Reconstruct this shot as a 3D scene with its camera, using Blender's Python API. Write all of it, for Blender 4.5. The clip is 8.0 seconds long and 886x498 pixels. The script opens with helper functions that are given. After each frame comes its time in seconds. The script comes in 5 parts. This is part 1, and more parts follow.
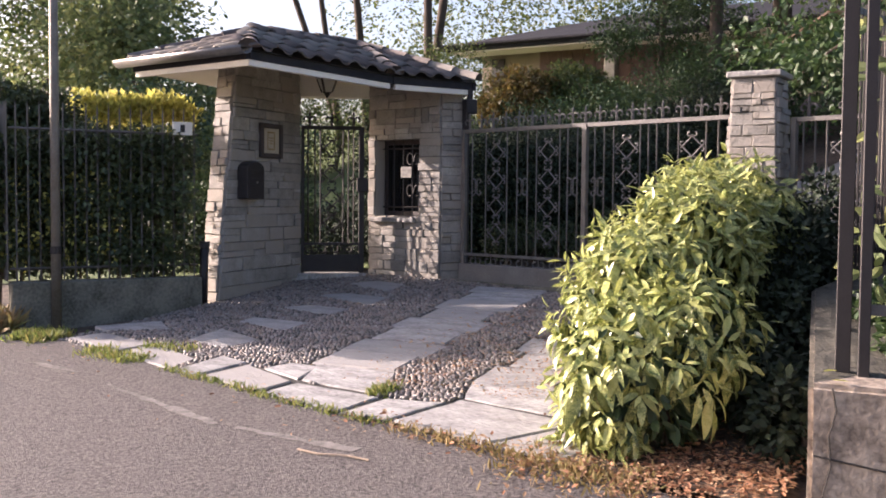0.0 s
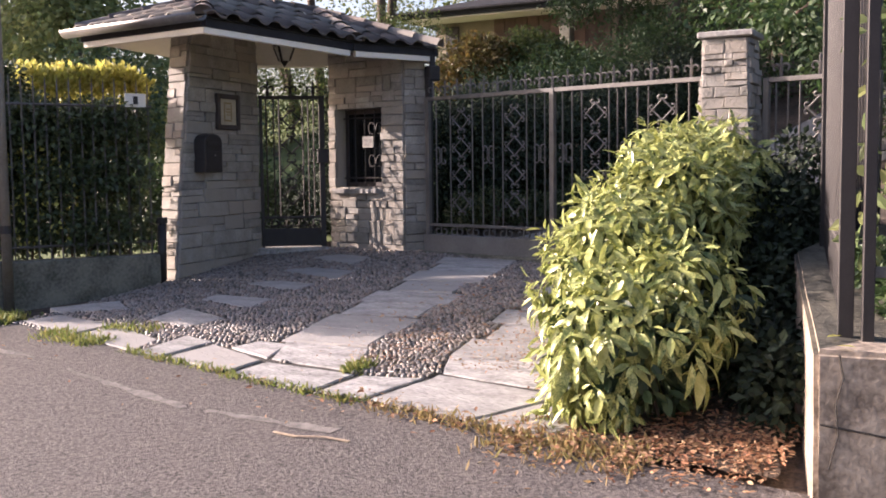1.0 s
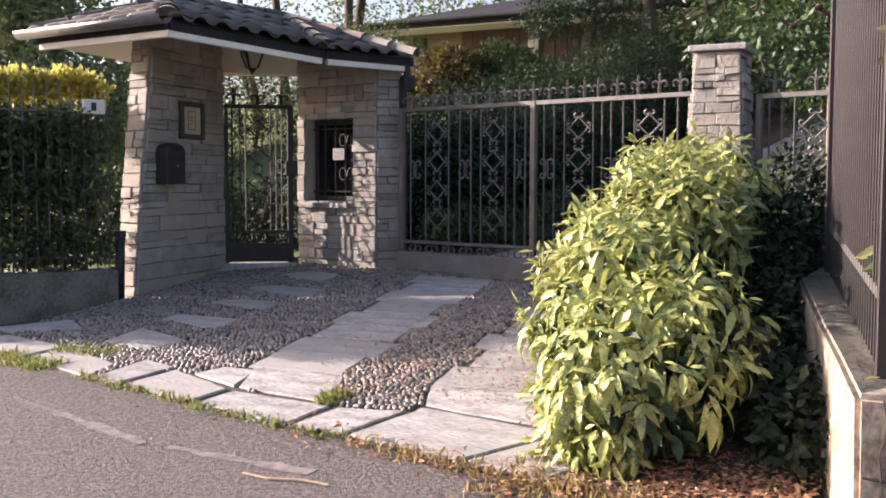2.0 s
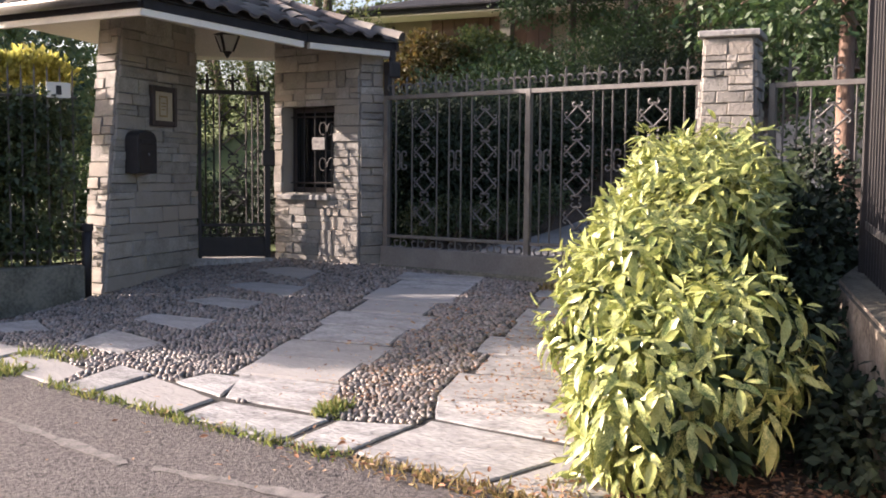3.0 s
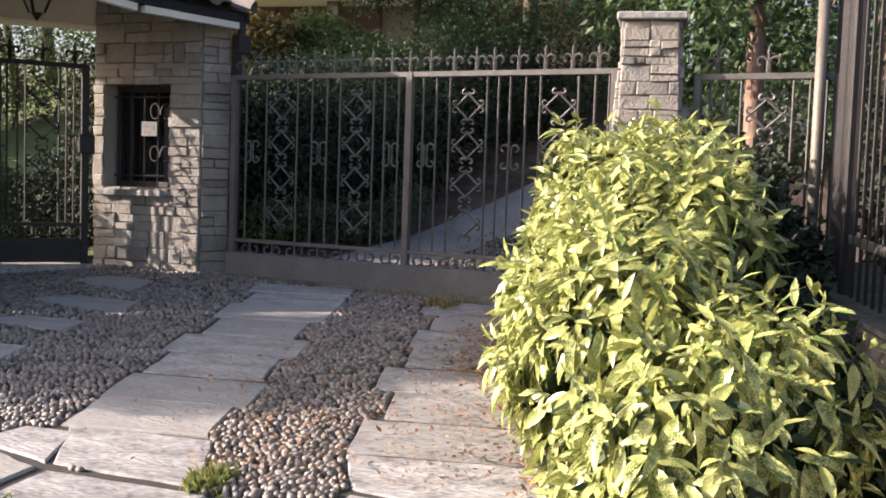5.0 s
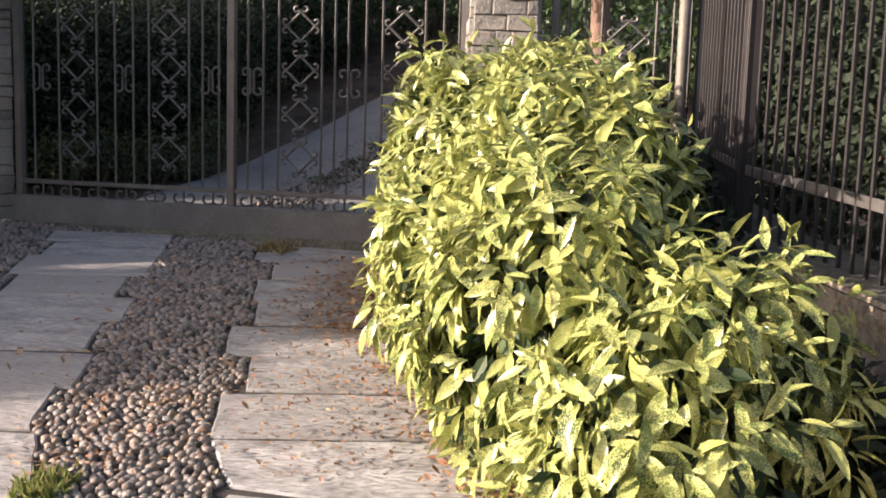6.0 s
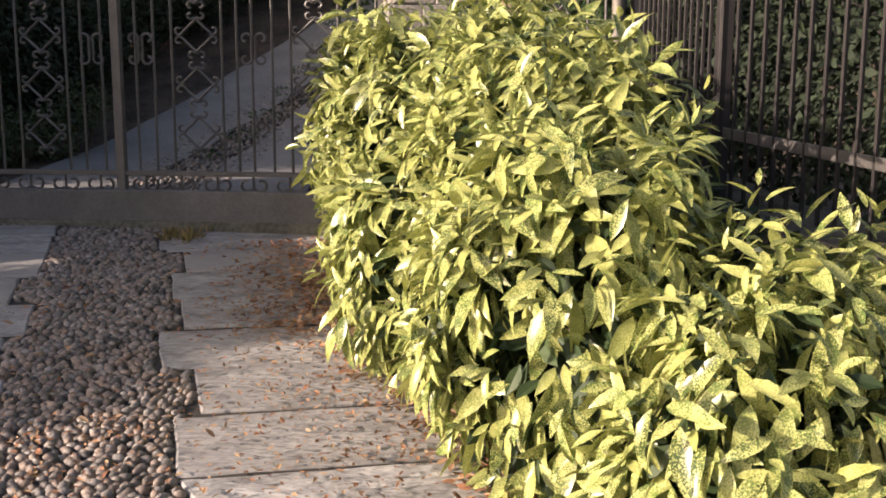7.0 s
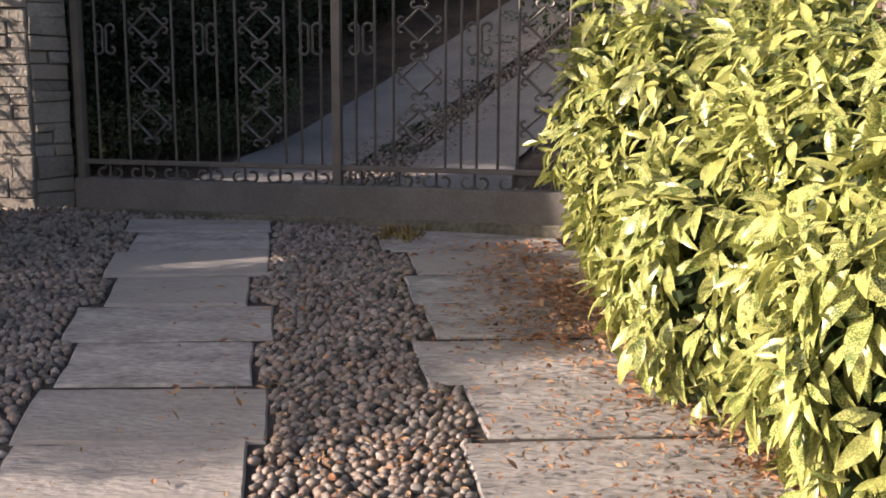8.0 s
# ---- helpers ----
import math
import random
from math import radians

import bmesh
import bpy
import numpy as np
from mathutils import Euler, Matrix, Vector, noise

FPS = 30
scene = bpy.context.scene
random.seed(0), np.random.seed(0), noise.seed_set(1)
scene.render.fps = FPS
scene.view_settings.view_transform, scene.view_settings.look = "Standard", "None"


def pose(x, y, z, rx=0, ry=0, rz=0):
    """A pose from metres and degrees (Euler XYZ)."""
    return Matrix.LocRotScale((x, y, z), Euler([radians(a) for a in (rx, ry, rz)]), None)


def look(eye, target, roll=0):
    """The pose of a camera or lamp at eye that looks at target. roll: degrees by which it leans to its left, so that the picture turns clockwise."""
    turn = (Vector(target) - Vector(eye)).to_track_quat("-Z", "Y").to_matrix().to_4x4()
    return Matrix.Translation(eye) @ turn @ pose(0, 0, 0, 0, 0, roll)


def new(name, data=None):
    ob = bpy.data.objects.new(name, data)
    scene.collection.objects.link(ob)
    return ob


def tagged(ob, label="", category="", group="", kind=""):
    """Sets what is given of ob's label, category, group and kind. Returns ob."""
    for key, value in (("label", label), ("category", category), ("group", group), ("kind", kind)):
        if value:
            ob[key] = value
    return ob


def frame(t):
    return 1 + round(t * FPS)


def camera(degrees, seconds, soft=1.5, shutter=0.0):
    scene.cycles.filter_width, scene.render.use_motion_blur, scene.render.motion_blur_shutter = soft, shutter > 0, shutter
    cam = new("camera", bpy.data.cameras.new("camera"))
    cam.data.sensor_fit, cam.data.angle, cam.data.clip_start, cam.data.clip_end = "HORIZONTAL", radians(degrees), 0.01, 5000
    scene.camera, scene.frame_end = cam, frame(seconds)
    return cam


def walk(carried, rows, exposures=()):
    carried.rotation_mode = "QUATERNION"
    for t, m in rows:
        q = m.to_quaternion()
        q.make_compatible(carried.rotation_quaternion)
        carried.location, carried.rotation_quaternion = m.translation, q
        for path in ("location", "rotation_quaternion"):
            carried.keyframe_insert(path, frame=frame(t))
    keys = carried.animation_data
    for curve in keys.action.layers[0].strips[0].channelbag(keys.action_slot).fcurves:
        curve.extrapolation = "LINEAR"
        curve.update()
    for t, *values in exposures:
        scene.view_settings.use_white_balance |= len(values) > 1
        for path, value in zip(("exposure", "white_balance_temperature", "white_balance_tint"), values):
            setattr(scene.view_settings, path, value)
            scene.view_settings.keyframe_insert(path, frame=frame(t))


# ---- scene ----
cam = camera(47.07, 8.0, soft=1.8)
ROWS = [
    (0, 0.000, -0.000, 1.500, 0.08, -2.88, -0.49),
    (0.5, -0.078, 0.085, 1.501, -1.95, -4.25, -0.18),
    (1, -0.129, 0.236, 1.481, -2.62, -4.50, 0.64),
    (1.5, -0.173, 0.471, 1.513, -4.15, -3.26, 0.16),
    (2.8, -0.429, 1.091, 1.479, -6.10, -4.92, -0.15),
    (3, -0.479, 1.219, 1.499, -7.17, -4.25, -0.52),
    (3.5, -0.567, 1.473, 1.497, -8.48, -2.20, -0.64),
    (4, -0.688, 1.853, 1.479, -12.31, -3.27, -0.06),
    (4.2, -0.677, 1.992, 1.483, -12.06, -2.57, 0.20),
    (5.3, -0.813, 2.829, 1.432, -21.68, -4.57, -1.54),
    (5.5, -0.822, 2.996, 1.422, -23.85, -4.85, -0.50),
    (6, -0.881, 3.352, 1.417, -30.44, -7.31, -1.75),
    (6.5, -0.979, 3.684, 1.400, -36.26, -9.12, -1.14),
    (7, -1.015, 4.032, 1.441, -39.42, -9.40, -0.16),
    (7.5, -1.152, 4.337, 1.457, -35.99, -8.75, -1.15),
    (8, -1.271, 4.670, 1.434, -32.41, -9.82, -0.34),
]
walk(cam, [(t, pose(x, y, z, 90 + pitch, roll, yaw)) for t, x, y, z, yaw, pitch, roll in ROWS], exposures=[(0.0, 1.52, 6050, 26), (1.0, 1.52, 6080, 26), (3.0, 1.58, 6080, 22), (4.0, 1.46, 5950, 20), (5.5, 1.34, 6200, 19), (6.5, 0.98, 6400, 20), (7.0, 0.84, 6450, 20), (7.5, 0.82, 6500, 21), (8.0, 0.94, 6500, 21)])

# ---- world and sun ----
SUN_TO = Vector((-0.95, 0.315, 0.0)).normalized()
SUN_UP = 19.0
world = bpy.data.worlds.new("world")
scene.world = world
world.use_nodes = True
wt = world.node_tree
sky = wt.nodes.new("ShaderNodeTexSky")
sky.sky_type = "NISHITA"
sky.sun_disc = False
sky.sun_elevation = radians(SUN_UP)
sky.sun_rotation = math.atan2(SUN_TO.x, SUN_TO.y)
sky.dust_density = 4.5
wt.links.new(sky.outputs[0], wt.nodes["Background"].inputs[0])
wt.nodes["Background"].inputs[1].default_value = 0.125
sun = new("sun", bpy.data.lights.new("sun", "SUN"))
sun.data.energy = 5.0
sun.data.angle = radians(0.55)
sun.data.color = (1.0, 0.85, 0.67)
sun_dir = Vector((SUN_TO.x * math.cos(radians(SUN_UP)), SUN_TO.y * math.cos(radians(SUN_UP)), math.sin(radians(SUN_UP))))
sun.matrix_world = look(sun_dir * 30, (0, 0, 0))

# ---- materials ----


def mat(name, base, rough=0.8, metal=0.0, dark=None, scale=6.0, fine=60.0, bump=0.3, depth=0.01, per_object=0.0, per_island=0.0, hue=None, spec=0.5, stretch=(1, 1, 1), translucent=0.0, turn=0.0, edges=(0.32, 0.68)):
    """A node material: two scales of noise between base and dark, bump, and variation piece by piece."""
    m = bpy.data.materials.new(name)
    m.use_nodes = True
    nt = m.node_tree
    n, l = nt.nodes, nt.links
    b = n["Principled BSDF"]
    b.inputs["Roughness"].default_value = rough
    b.inputs["Metallic"].default_value = metal
    b.inputs["Specular IOR Level"].default_value = spec
    tc = n.new("ShaderNodeTexCoord")
    mp = n.new("ShaderNodeMapping")
    mp.inputs["Scale"].default_value = stretch
    if turn:
        vr = n.new("ShaderNodeVectorRotate")
        vr.rotation_type = "Z_AXIS"
        vr.inputs["Angle"].default_value = radians(turn)
        l.new(tc.outputs["Object"], vr.inputs[0])
        l.new(vr.outputs[0], mp.inputs[0])
    else:
        l.new(tc.outputs["Object"], mp.inputs[0])
    big, small = n.new("ShaderNodeTexNoise"), n.new("ShaderNodeTexNoise")
    for q, s, d in ((big, scale, 4.0), (small, fine, 3.0)):
        q.inputs["Scale"].default_value = s
        q.inputs["Detail"].default_value = d
        l.new(mp.outputs[0], q.inputs["Vector"])
    dark = dark or tuple(c * 0.55 for c in base)
    ramp = n.new("ShaderNodeValToRGB")
    ramp.color_ramp.elements[0].position, ramp.color_ramp.elements[1].position = edges
    ramp.color_ramp.elements[0].color, ramp.color_ramp.elements[1].color = (*dark, 1), (*base, 1)
    add = n.new("ShaderNodeMath")
    add.operation = "MULTIPLY_ADD"
    add.inputs[1].default_value = 0.45
    sub = n.new("ShaderNodeMath")
    sub.operation = "MULTIPLY_ADD"
    sub.inputs[1].default_value, sub.inputs[2].default_value = 0.55, 0.0
    l.new(big.outputs[0], sub.inputs[0])
    l.new(small.outputs[0], add.inputs[0])
    l.new(sub.outputs[0], add.inputs[2])
    l.new(add.outputs[0], ramp.inputs[0])
    col = ramp.outputs[0]
    if per_object or per_island:
        src = n.new("ShaderNodeObjectInfo").outputs["Random"] if per_object else n.new("ShaderNodeNewGeometry").outputs["Random Per Island"]
        hs = n.new("ShaderNodeHueSaturation")
        amount = per_object or per_island
        mr = n.new("ShaderNodeMapRange")
        mr.inputs["To Min"].default_value, mr.inputs["To Max"].default_value = 1 - amount, 1 + amount
        l.new(src, mr.inputs["Value"])
        l.new(mr.outputs[0], hs.inputs["Value"])
        l.new(col, hs.inputs["Color"])
        col = hs.outputs[0]
        if hue:
            mix = n.new("ShaderNodeMix")
            mix.data_type = "RGBA"
            mul = n.new("ShaderNodeMath")
            mul.operation = "MULTIPLY"
            mul.inputs[1].default_value = 7.31
            fr = n.new("ShaderNodeMath")
            fr.operation = "FRACT"
            l.new(src, mul.inputs[0])
            l.new(mul.outputs[0], fr.inputs[0])
            pw = n.new("ShaderNodeMath")
            pw.operation = "POWER"
            pw.inputs[1].default_value = 2.0
            l.new(fr.outputs[0], pw.inputs[0])
            l.new(pw.outputs[0], mix.inputs["Factor"])
            l.new(col, mix.inputs["A"])
            mix.inputs["B"].default_value = (*hue, 1)
            col = mix.outputs["Result"]
    l.new(col, b.inputs["Base Color"])
    if bump:
        bp = n.new("ShaderNodeBump")
        bp.inputs["Strength"].default_value = bump
        bp.inputs["Distance"].default_value = depth
        l.new(add.outputs[0], bp.inputs["Height"])
        l.new(bp.outputs[0], b.inputs["Normal"])
    if translucent:
        tr = n.new("ShaderNodeBsdfTranslucent")
        l.new(col, tr.inputs[0])
        ms = n.new("ShaderNodeMixShader")
        ms.inputs[0].default_value = translucent
        l.new(b.outputs[0], ms.inputs[1])
        l.new(tr.outputs[0], ms.inputs[2])
        l.new(ms.outputs[0], n["Material Output"].inputs[0])
    return m


asphalt = mat("asphalt", (0.165, 0.145, 0.135), 0.88, dark=(0.04, 0.036, 0.035), scale=45, fine=130, bump=1.0, depth=0.02, edges=(0.38, 0.60), spec=0.3)
soil = mat("soil", (0.12, 0.085, 0.06), 0.95, dark=(0.03, 0.022, 0.016), scale=3, fine=35, bump=1.0, depth=0.03, edges=(0.38, 0.62))
lawn = mat("lawn", (0.13, 0.17, 0.05), 0.9, dark=(0.05, 0.075, 0.02), scale=0.8, fine=30, bump=0.8, depth=0.04)
grit = mat("grit", (0.055, 0.047, 0.04), 0.95, dark=(0.02, 0.018, 0.016), scale=4, fine=90, bump=0.7)
granite = mat("granite", (0.38, 0.37, 0.356), 0.8, dark=(0.12, 0.116, 0.111), scale=3.2, fine=24, bump=1.0, depth=0.02, per_object=0.15, hue=(0.29, 0.275, 0.258), turn=29.4, stretch=(1.0, 2.3, 1), edges=(0.34, 0.6))
pebble_stone = mat("pebble_stone", (0.225, 0.205, 0.185), 0.5, dark=(0.08, 0.074, 0.07), scale=9, fine=80, bump=0.2, per_island=0.75, hue=(0.25, 0.19, 0.152))
pebble_single = mat("pebble_single", (0.225, 0.205, 0.185), 0.5, dark=(0.08, 0.074, 0.07), scale=9, fine=80, bump=0.2, per_object=0.75, hue=(0.25, 0.19, 0.152))
wall_stone = mat("wall_stone", (0.34, 0.318, 0.285), 0.85, dark=(0.17, 0.158, 0.14), scale=7, fine=50, bump=1.0, depth=0.018, per_object=0.25, hue=(0.30, 0.265, 0.225))
mortar = mat("mortar", (0.19, 0.18, 0.165), 0.95, dark=(0.12, 0.113, 0.10), scale=12, fine=90, bump=0.5)
concrete = mat("concrete", (0.40, 0.325, 0.25), 0.9, dark=(0.13, 0.10, 0.075), scale=7, fine=38, bump=0.8, depth=0.015, edges=(0.36, 0.6))
plinth_concrete = mat("plinth_concrete", (0.18, 0.168, 0.135), 0.9, dark=(0.06, 0.062, 0.045), scale=3.5, fine=40, bump=0.7, depth=0.012, edges=(0.36, 0.62))
# moss and litter brown, taken darker for the shade on the wall top
moss_shade_top = mat("moss_shade_top", (0.11, 0.10, 0.075), 0.95, dark=(0.035, 0.032, 0.022), scale=6, fine=45, bump=0.9, depth=0.02, edges=(0.38, 0.62))
iron = mat("iron", (0.135, 0.127, 0.12), 0.5, 0.2, dark=(0.07, 0.064, 0.06), scale=10, fine=120, bump=0.2, depth=0.003)
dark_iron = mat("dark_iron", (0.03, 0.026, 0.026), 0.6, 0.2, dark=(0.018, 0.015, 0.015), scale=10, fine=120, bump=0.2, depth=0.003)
galvanised = mat("galvanised", (0.22, 0.2, 0.17), 0.6, 0.3, dark=(0.13, 0.11, 0.085), scale=5, fine=60, bump=0.15, depth=0.003)
grey_paint = mat("grey_paint", (0.16, 0.152, 0.146), 0.65, 0.0, dark=(0.09, 0.085, 0.08), scale=4, fine=60, bump=0.15, depth=0.003)
white_plaster = mat("white_plaster", (0.80, 0.76, 0.68), 0.85, dark=(0.66, 0.62, 0.55), scale=3, fine=60, bump=0.15)
cream_plaster = mat("cream_plaster", (0.27, 0.225, 0.165), 0.9, dark=(0.2, 0.165, 0.12), scale=2, fine=40, bump=0.15)
red_wood = mat("red_wood", (0.13, 0.075, 0.052), 0.7, dark=(0.065, 0.038, 0.027), scale=2, fine=30, bump=0.3, stretch=(6, 6, 0.6))
roof_tile = mat("roof_tile", (0.135, 0.105, 0.09), 0.85, dark=(0.06, 0.05, 0.046), scale=8, fine=60, bump=0.5, per_object=0.3, hue=(0.16, 0.15, 0.13))
roof_far = mat("roof_far", (0.04, 0.04, 0.045), 0.9, dark=(0.022, 0.022, 0.025), scale=2, fine=14, bump=0.6, depth=0.03, spec=0.1)
gutter_metal = mat("gutter_metal", (0.24, 0.23, 0.22), 0.45, 0.5, scale=5, fine=60, bump=0.05)
bark = mat("bark", (0.12, 0.09, 0.065), 0.95, dark=(0.045, 0.034, 0.026), scale=8, fine=40, bump=1.0, depth=0.02, stretch=(1, 1, 0.25))
bark_pink = mat("bark_pink", (0.29, 0.195, 0.145), 0.95, dark=(0.14, 0.085, 0.06), scale=10, fine=50, bump=1.0, depth=0.02, stretch=(1, 1, 0.3))


def leaf_mat(name, base, dark, hue, translucent=0.35, rough=0.5, vary=0.35, single=False):
    return mat(name, base, rough, dark=dark, scale=3, fine=25, bump=0.15, depth=0.004, per_island=0 if single else vary, per_object=vary if single else 0, hue=hue, translucent=translucent)


hedge_leaf = leaf_mat("hedge_leaf", (0.055, 0.08, 0.03), (0.028, 0.042, 0.018), (0.09, 0.11, 0.04), 0.2)
# near-black leaf: deep shade behind gate and fence put into the colour
shade_leaf = leaf_mat("shade_leaf", (0.022, 0.036, 0.016), (0.010, 0.018, 0.008), (0.03, 0.048, 0.02), 0.05, 0.8)
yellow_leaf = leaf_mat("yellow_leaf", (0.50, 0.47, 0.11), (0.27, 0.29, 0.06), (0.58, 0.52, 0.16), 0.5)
# green darkened to stand for the shade in the gaps of the laurel
inner_shade_leaf = leaf_mat("inner_shade_leaf", (0.03, 0.055, 0.018), (0.014, 0.028, 0.009), (0.05, 0.08, 0.025), 0.15, 0.6)
shrub_leaf = leaf_mat("shrub_leaf", (0.045, 0.085, 0.028), (0.02, 0.042, 0.014), (0.08, 0.125, 0.04))
tree_leaf = leaf_mat("tree_leaf", (0.085, 0.125, 0.035), (0.04, 0.065, 0.02), (0.17, 0.18, 0.05), 0.4)
pale_leaf = leaf_mat("pale_leaf", (0.20, 0.26, 0.11), (0.11, 0.15, 0.06), (0.30, 0.31, 0.12), 0.55)
pine_leaf = leaf_mat("pine_leaf", (0.05, 0.095, 0.045), (0.025, 0.05, 0.025), (0.08, 0.12, 0.05), 0.25)
rust_leaf = leaf_mat("rust_leaf", (0.19, 0.115, 0.03), (0.10, 0.07, 0.02), (0.14, 0.14, 0.04), 0.4)
dead_leaf = leaf_mat("dead_leaf", (0.31, 0.14, 0.07), (0.14, 0.065, 0.035), (0.44, 0.30, 0.17), 0.15, 0.8, 0.45)
grass_blade = leaf_mat("grass_blade", (0.17, 0.22, 0.05), (0.09, 0.13, 0.03), (0.30, 0.27, 0.09), 0.4, 0.7)
dry_grass = leaf_mat("dry_grass", (0.34, 0.24, 0.11), (0.2, 0.13, 0.06), (0.24, 0.22, 0.07), 0.3, 0.8)
stem_green = mat("stem_green", (0.10, 0.13, 0.04), 0.7, scale=10, fine=60, bump=0.3)
dry_twig = mat("dry_twig", (0.42, 0.33, 0.24), 0.9, scale=10, fine=60, bump=0.3)
granite_far = mat("track_stone", (0.26, 0.25, 0.24), 0.85, dark=(0.15, 0.145, 0.14), scale=2.5, fine=40, bump=0.4)

dark_wood = mat("dark_wood", (0.06, 0.045, 0.04), 0.6, dark=(0.03, 0.022, 0.02), scale=4, fine=40, bump=0.3, depth=0.004)
dark_glass = mat("dark_glass", (0.012, 0.014, 0.016), 0.12, scale=3, fine=30, bump=0.02, depth=0.002)

# ---- helpers for building ----


def G(x, y):
    """Height of the sloping ground: a plane that levels out far away."""
    h = 0.0478 * x + 0.0735 * y
    return -0.231 + (h if -1.2 < h < 1.2 else math.copysign(1.2 + 1.6 * math.tanh((abs(h) - 1.2) / 1.6), h))


def mesh_of(bm, material, smooth=False):
    me = bpy.data.meshes.new("mesh")
    bm.to_mesh(me)
    bm.free()
    me.materials.append(material)
    if smooth:
        me.polygons.foreach_set("use_smooth", [True] * len(me.polygons))
    return me


def part(name, bm, material, parent, label="", smooth=False):
    """Link a bmesh (or a mesh) as one mesh object under a thing or a part."""
    me = bm if isinstance(bm, bpy.types.Mesh) else mesh_of(bm, material, smooth)
    ob = new(name, me)
    ob.parent = parent
    return tagged(ob, label)


def thing(name, label, category, at=(0, 0, 0), group="", kind=""):
    """An Empty at the base of a thing, to hold its parts."""
    ob = new(name)
    ob.empty_display_size = 0.1
    ob.matrix_world = Matrix.Translation(at)
    return tagged(ob, label, category, group, kind)


def solid(name, bm, material, label, category, group="", kind="", smooth=False):
    me = bm if isinstance(bm, bpy.types.Mesh) else mesh_of(bm, material, smooth)
    return tagged(new(name, me), label, category, group, kind)


def add_box(bm, m, size, bevel=0.0):
    """A box of that size, centred at the pose m, added to bm."""
    r = bmesh.ops.create_cube(bm, size=1.0, matrix=m @ Matrix.Diagonal((*size, 1)))
    if bevel:
        edges = list({e for v in r["verts"] for e in v.link_edges})
        bmesh.ops.bevel(bm, geom=edges, offset=bevel, segments=1, affect="EDGES")
    return bm


def box(m, size, bevel=0.0):
    return add_box(bmesh.new(), m, size, bevel)


def add_tube(bm, pts, radius, sides=6, radii=None, caps=True):
    """A tube along a polyline."""
    pts = [Vector(p) for p in pts]
    rings, ref = [], None
    for i, p in enumerate(pts):
        d = (pts[min(i + 1, len(pts) - 1)] - pts[max(i - 1, 0)]).normalized()
        if ref is None:
            ref = d.orthogonal().normalized()
        ref = (ref - d * ref.dot(d)).normalized()
        o = d.cross(ref)
        r = radii[i] if radii else radius
        rings.append([bm.verts.new(p + (ref * math.cos(a) + o * math.sin(a)) * r) for a in (2 * math.pi * k / sides + math.pi / sides for k in range(sides))])
    for a, b in zip(rings, rings[1:]):
        for k in range(sides):
            bm.faces.new((a[k], a[(k + 1) % sides], b[(k + 1) % sides], b[k]))
    if caps:
        bm.faces.new(list(reversed(rings[0])))
        bm.faces.new(rings[-1])
    return bm


def prism(poly, z0, z1):
    """An upright prism over a plan polygon; z0 and z1 are heights or functions of x, y."""
    bm = bmesh.new()
    f0 = z0 if callable(z0) else (lambda x, y: z0)
    f1 = z1 if callable(z1) else (lambda x, y: z1)
    lo = [bm.verts.new((x, y, f0(x, y))) for x, y in poly]
    hi = [bm.verts.new((x, y, f1(x, y))) for x, y in poly]
    bm.faces.new(list(reversed(lo)))
    bm.faces.new(hi)
    for i in range(len(poly)):
        j = (i + 1) % len(poly)
        bm.faces.new((lo[i], lo[j], hi[j], hi[i]))
    bmesh.ops.recalc_face_normals(bm, faces=bm.faces)
    return bm


def scatter(verts, faces, mats, material, smooth=False):
    """One mesh from many placed copies of a small base shape; mats is an array (n, 4, 4)."""
    v = np.concatenate([np.asarray(verts, float), np.ones((len(verts), 1))], 1)
    allv = np.einsum("nij,vj->nvi", np.asarray(mats), v)[..., :3].reshape(-1, 3)
    n, k = len(mats), len(verts)
    sizes = np.array([len(f) for f in faces])
    idx = np.concatenate([np.asarray(f) for f in faces])
    loops = (idx[None, :] + (np.arange(n) * k)[:, None]).reshape(-1)
    me = bpy.data.meshes.new("mesh")
    me.vertices.add(len(allv))
    me.vertices.foreach_set("co", allv.reshape(-1))
    me.loops.add(len(loops))
    me.loops.foreach_set("vertex_index", loops.astype(np.int32))
    ls = np.tile(sizes, n)
    me.polygons.add(len(ls))
    me.polygons.foreach_set("loop_start", np.concatenate([[0], np.cumsum(ls)[:-1]]).astype(np.int32))
    me.polygons.foreach_set("use_smooth", np.full(len(ls), smooth))
    me.update(calc_edges=True)
    me.validate()
    me.materials.append(material)
    return me


rng = np.random.default_rng(7)


def frames(pos, along, normal, scale):
    """Placing matrices: local x is along, local z is nearest to normal."""
    a = along / np.linalg.norm(along, axis=1, keepdims=True)
    s = np.cross(normal, a)
    s /= np.linalg.norm(s, axis=1, keepdims=True) + 1e-9
    u = np.cross(a, s)
    m = np.zeros((len(pos), 4, 4))
    sc = np.asarray(scale, float)
    sc = sc[:, None] * np.ones(3) if sc.ndim == 1 else sc
    m[:, :3, 0], m[:, :3, 1], m[:, :3, 2], m[:, :3, 3] = a * sc[:, :1], s * sc[:, 1:2], u * sc[:, 2:3], pos
    m[:, 3, 3] = 1
    return m


LEAF_V = [(0, 0, 0), (0.3, 0.19, 0.03), (0.3, -0.19, 0.03), (0.65, 0.2, 0.02), (0.65, -0.2, 0.02), (1.0, 0, -0.08), (0.3, 0, -0.02), (0.65, 0, -0.05)]
LEAF_F = [(0, 6, 1), (0, 2, 6), (6, 7, 3, 1), (2, 4, 7, 6), (7, 5, 3), (4, 5, 7)]
TINY_V = [(0, 0, 0), (0.5, 0.3, 0.06), (1, 0, 0), (0.5, -0.3, 0.06)]
TINY_F = [(0, 3, 2, 1)]


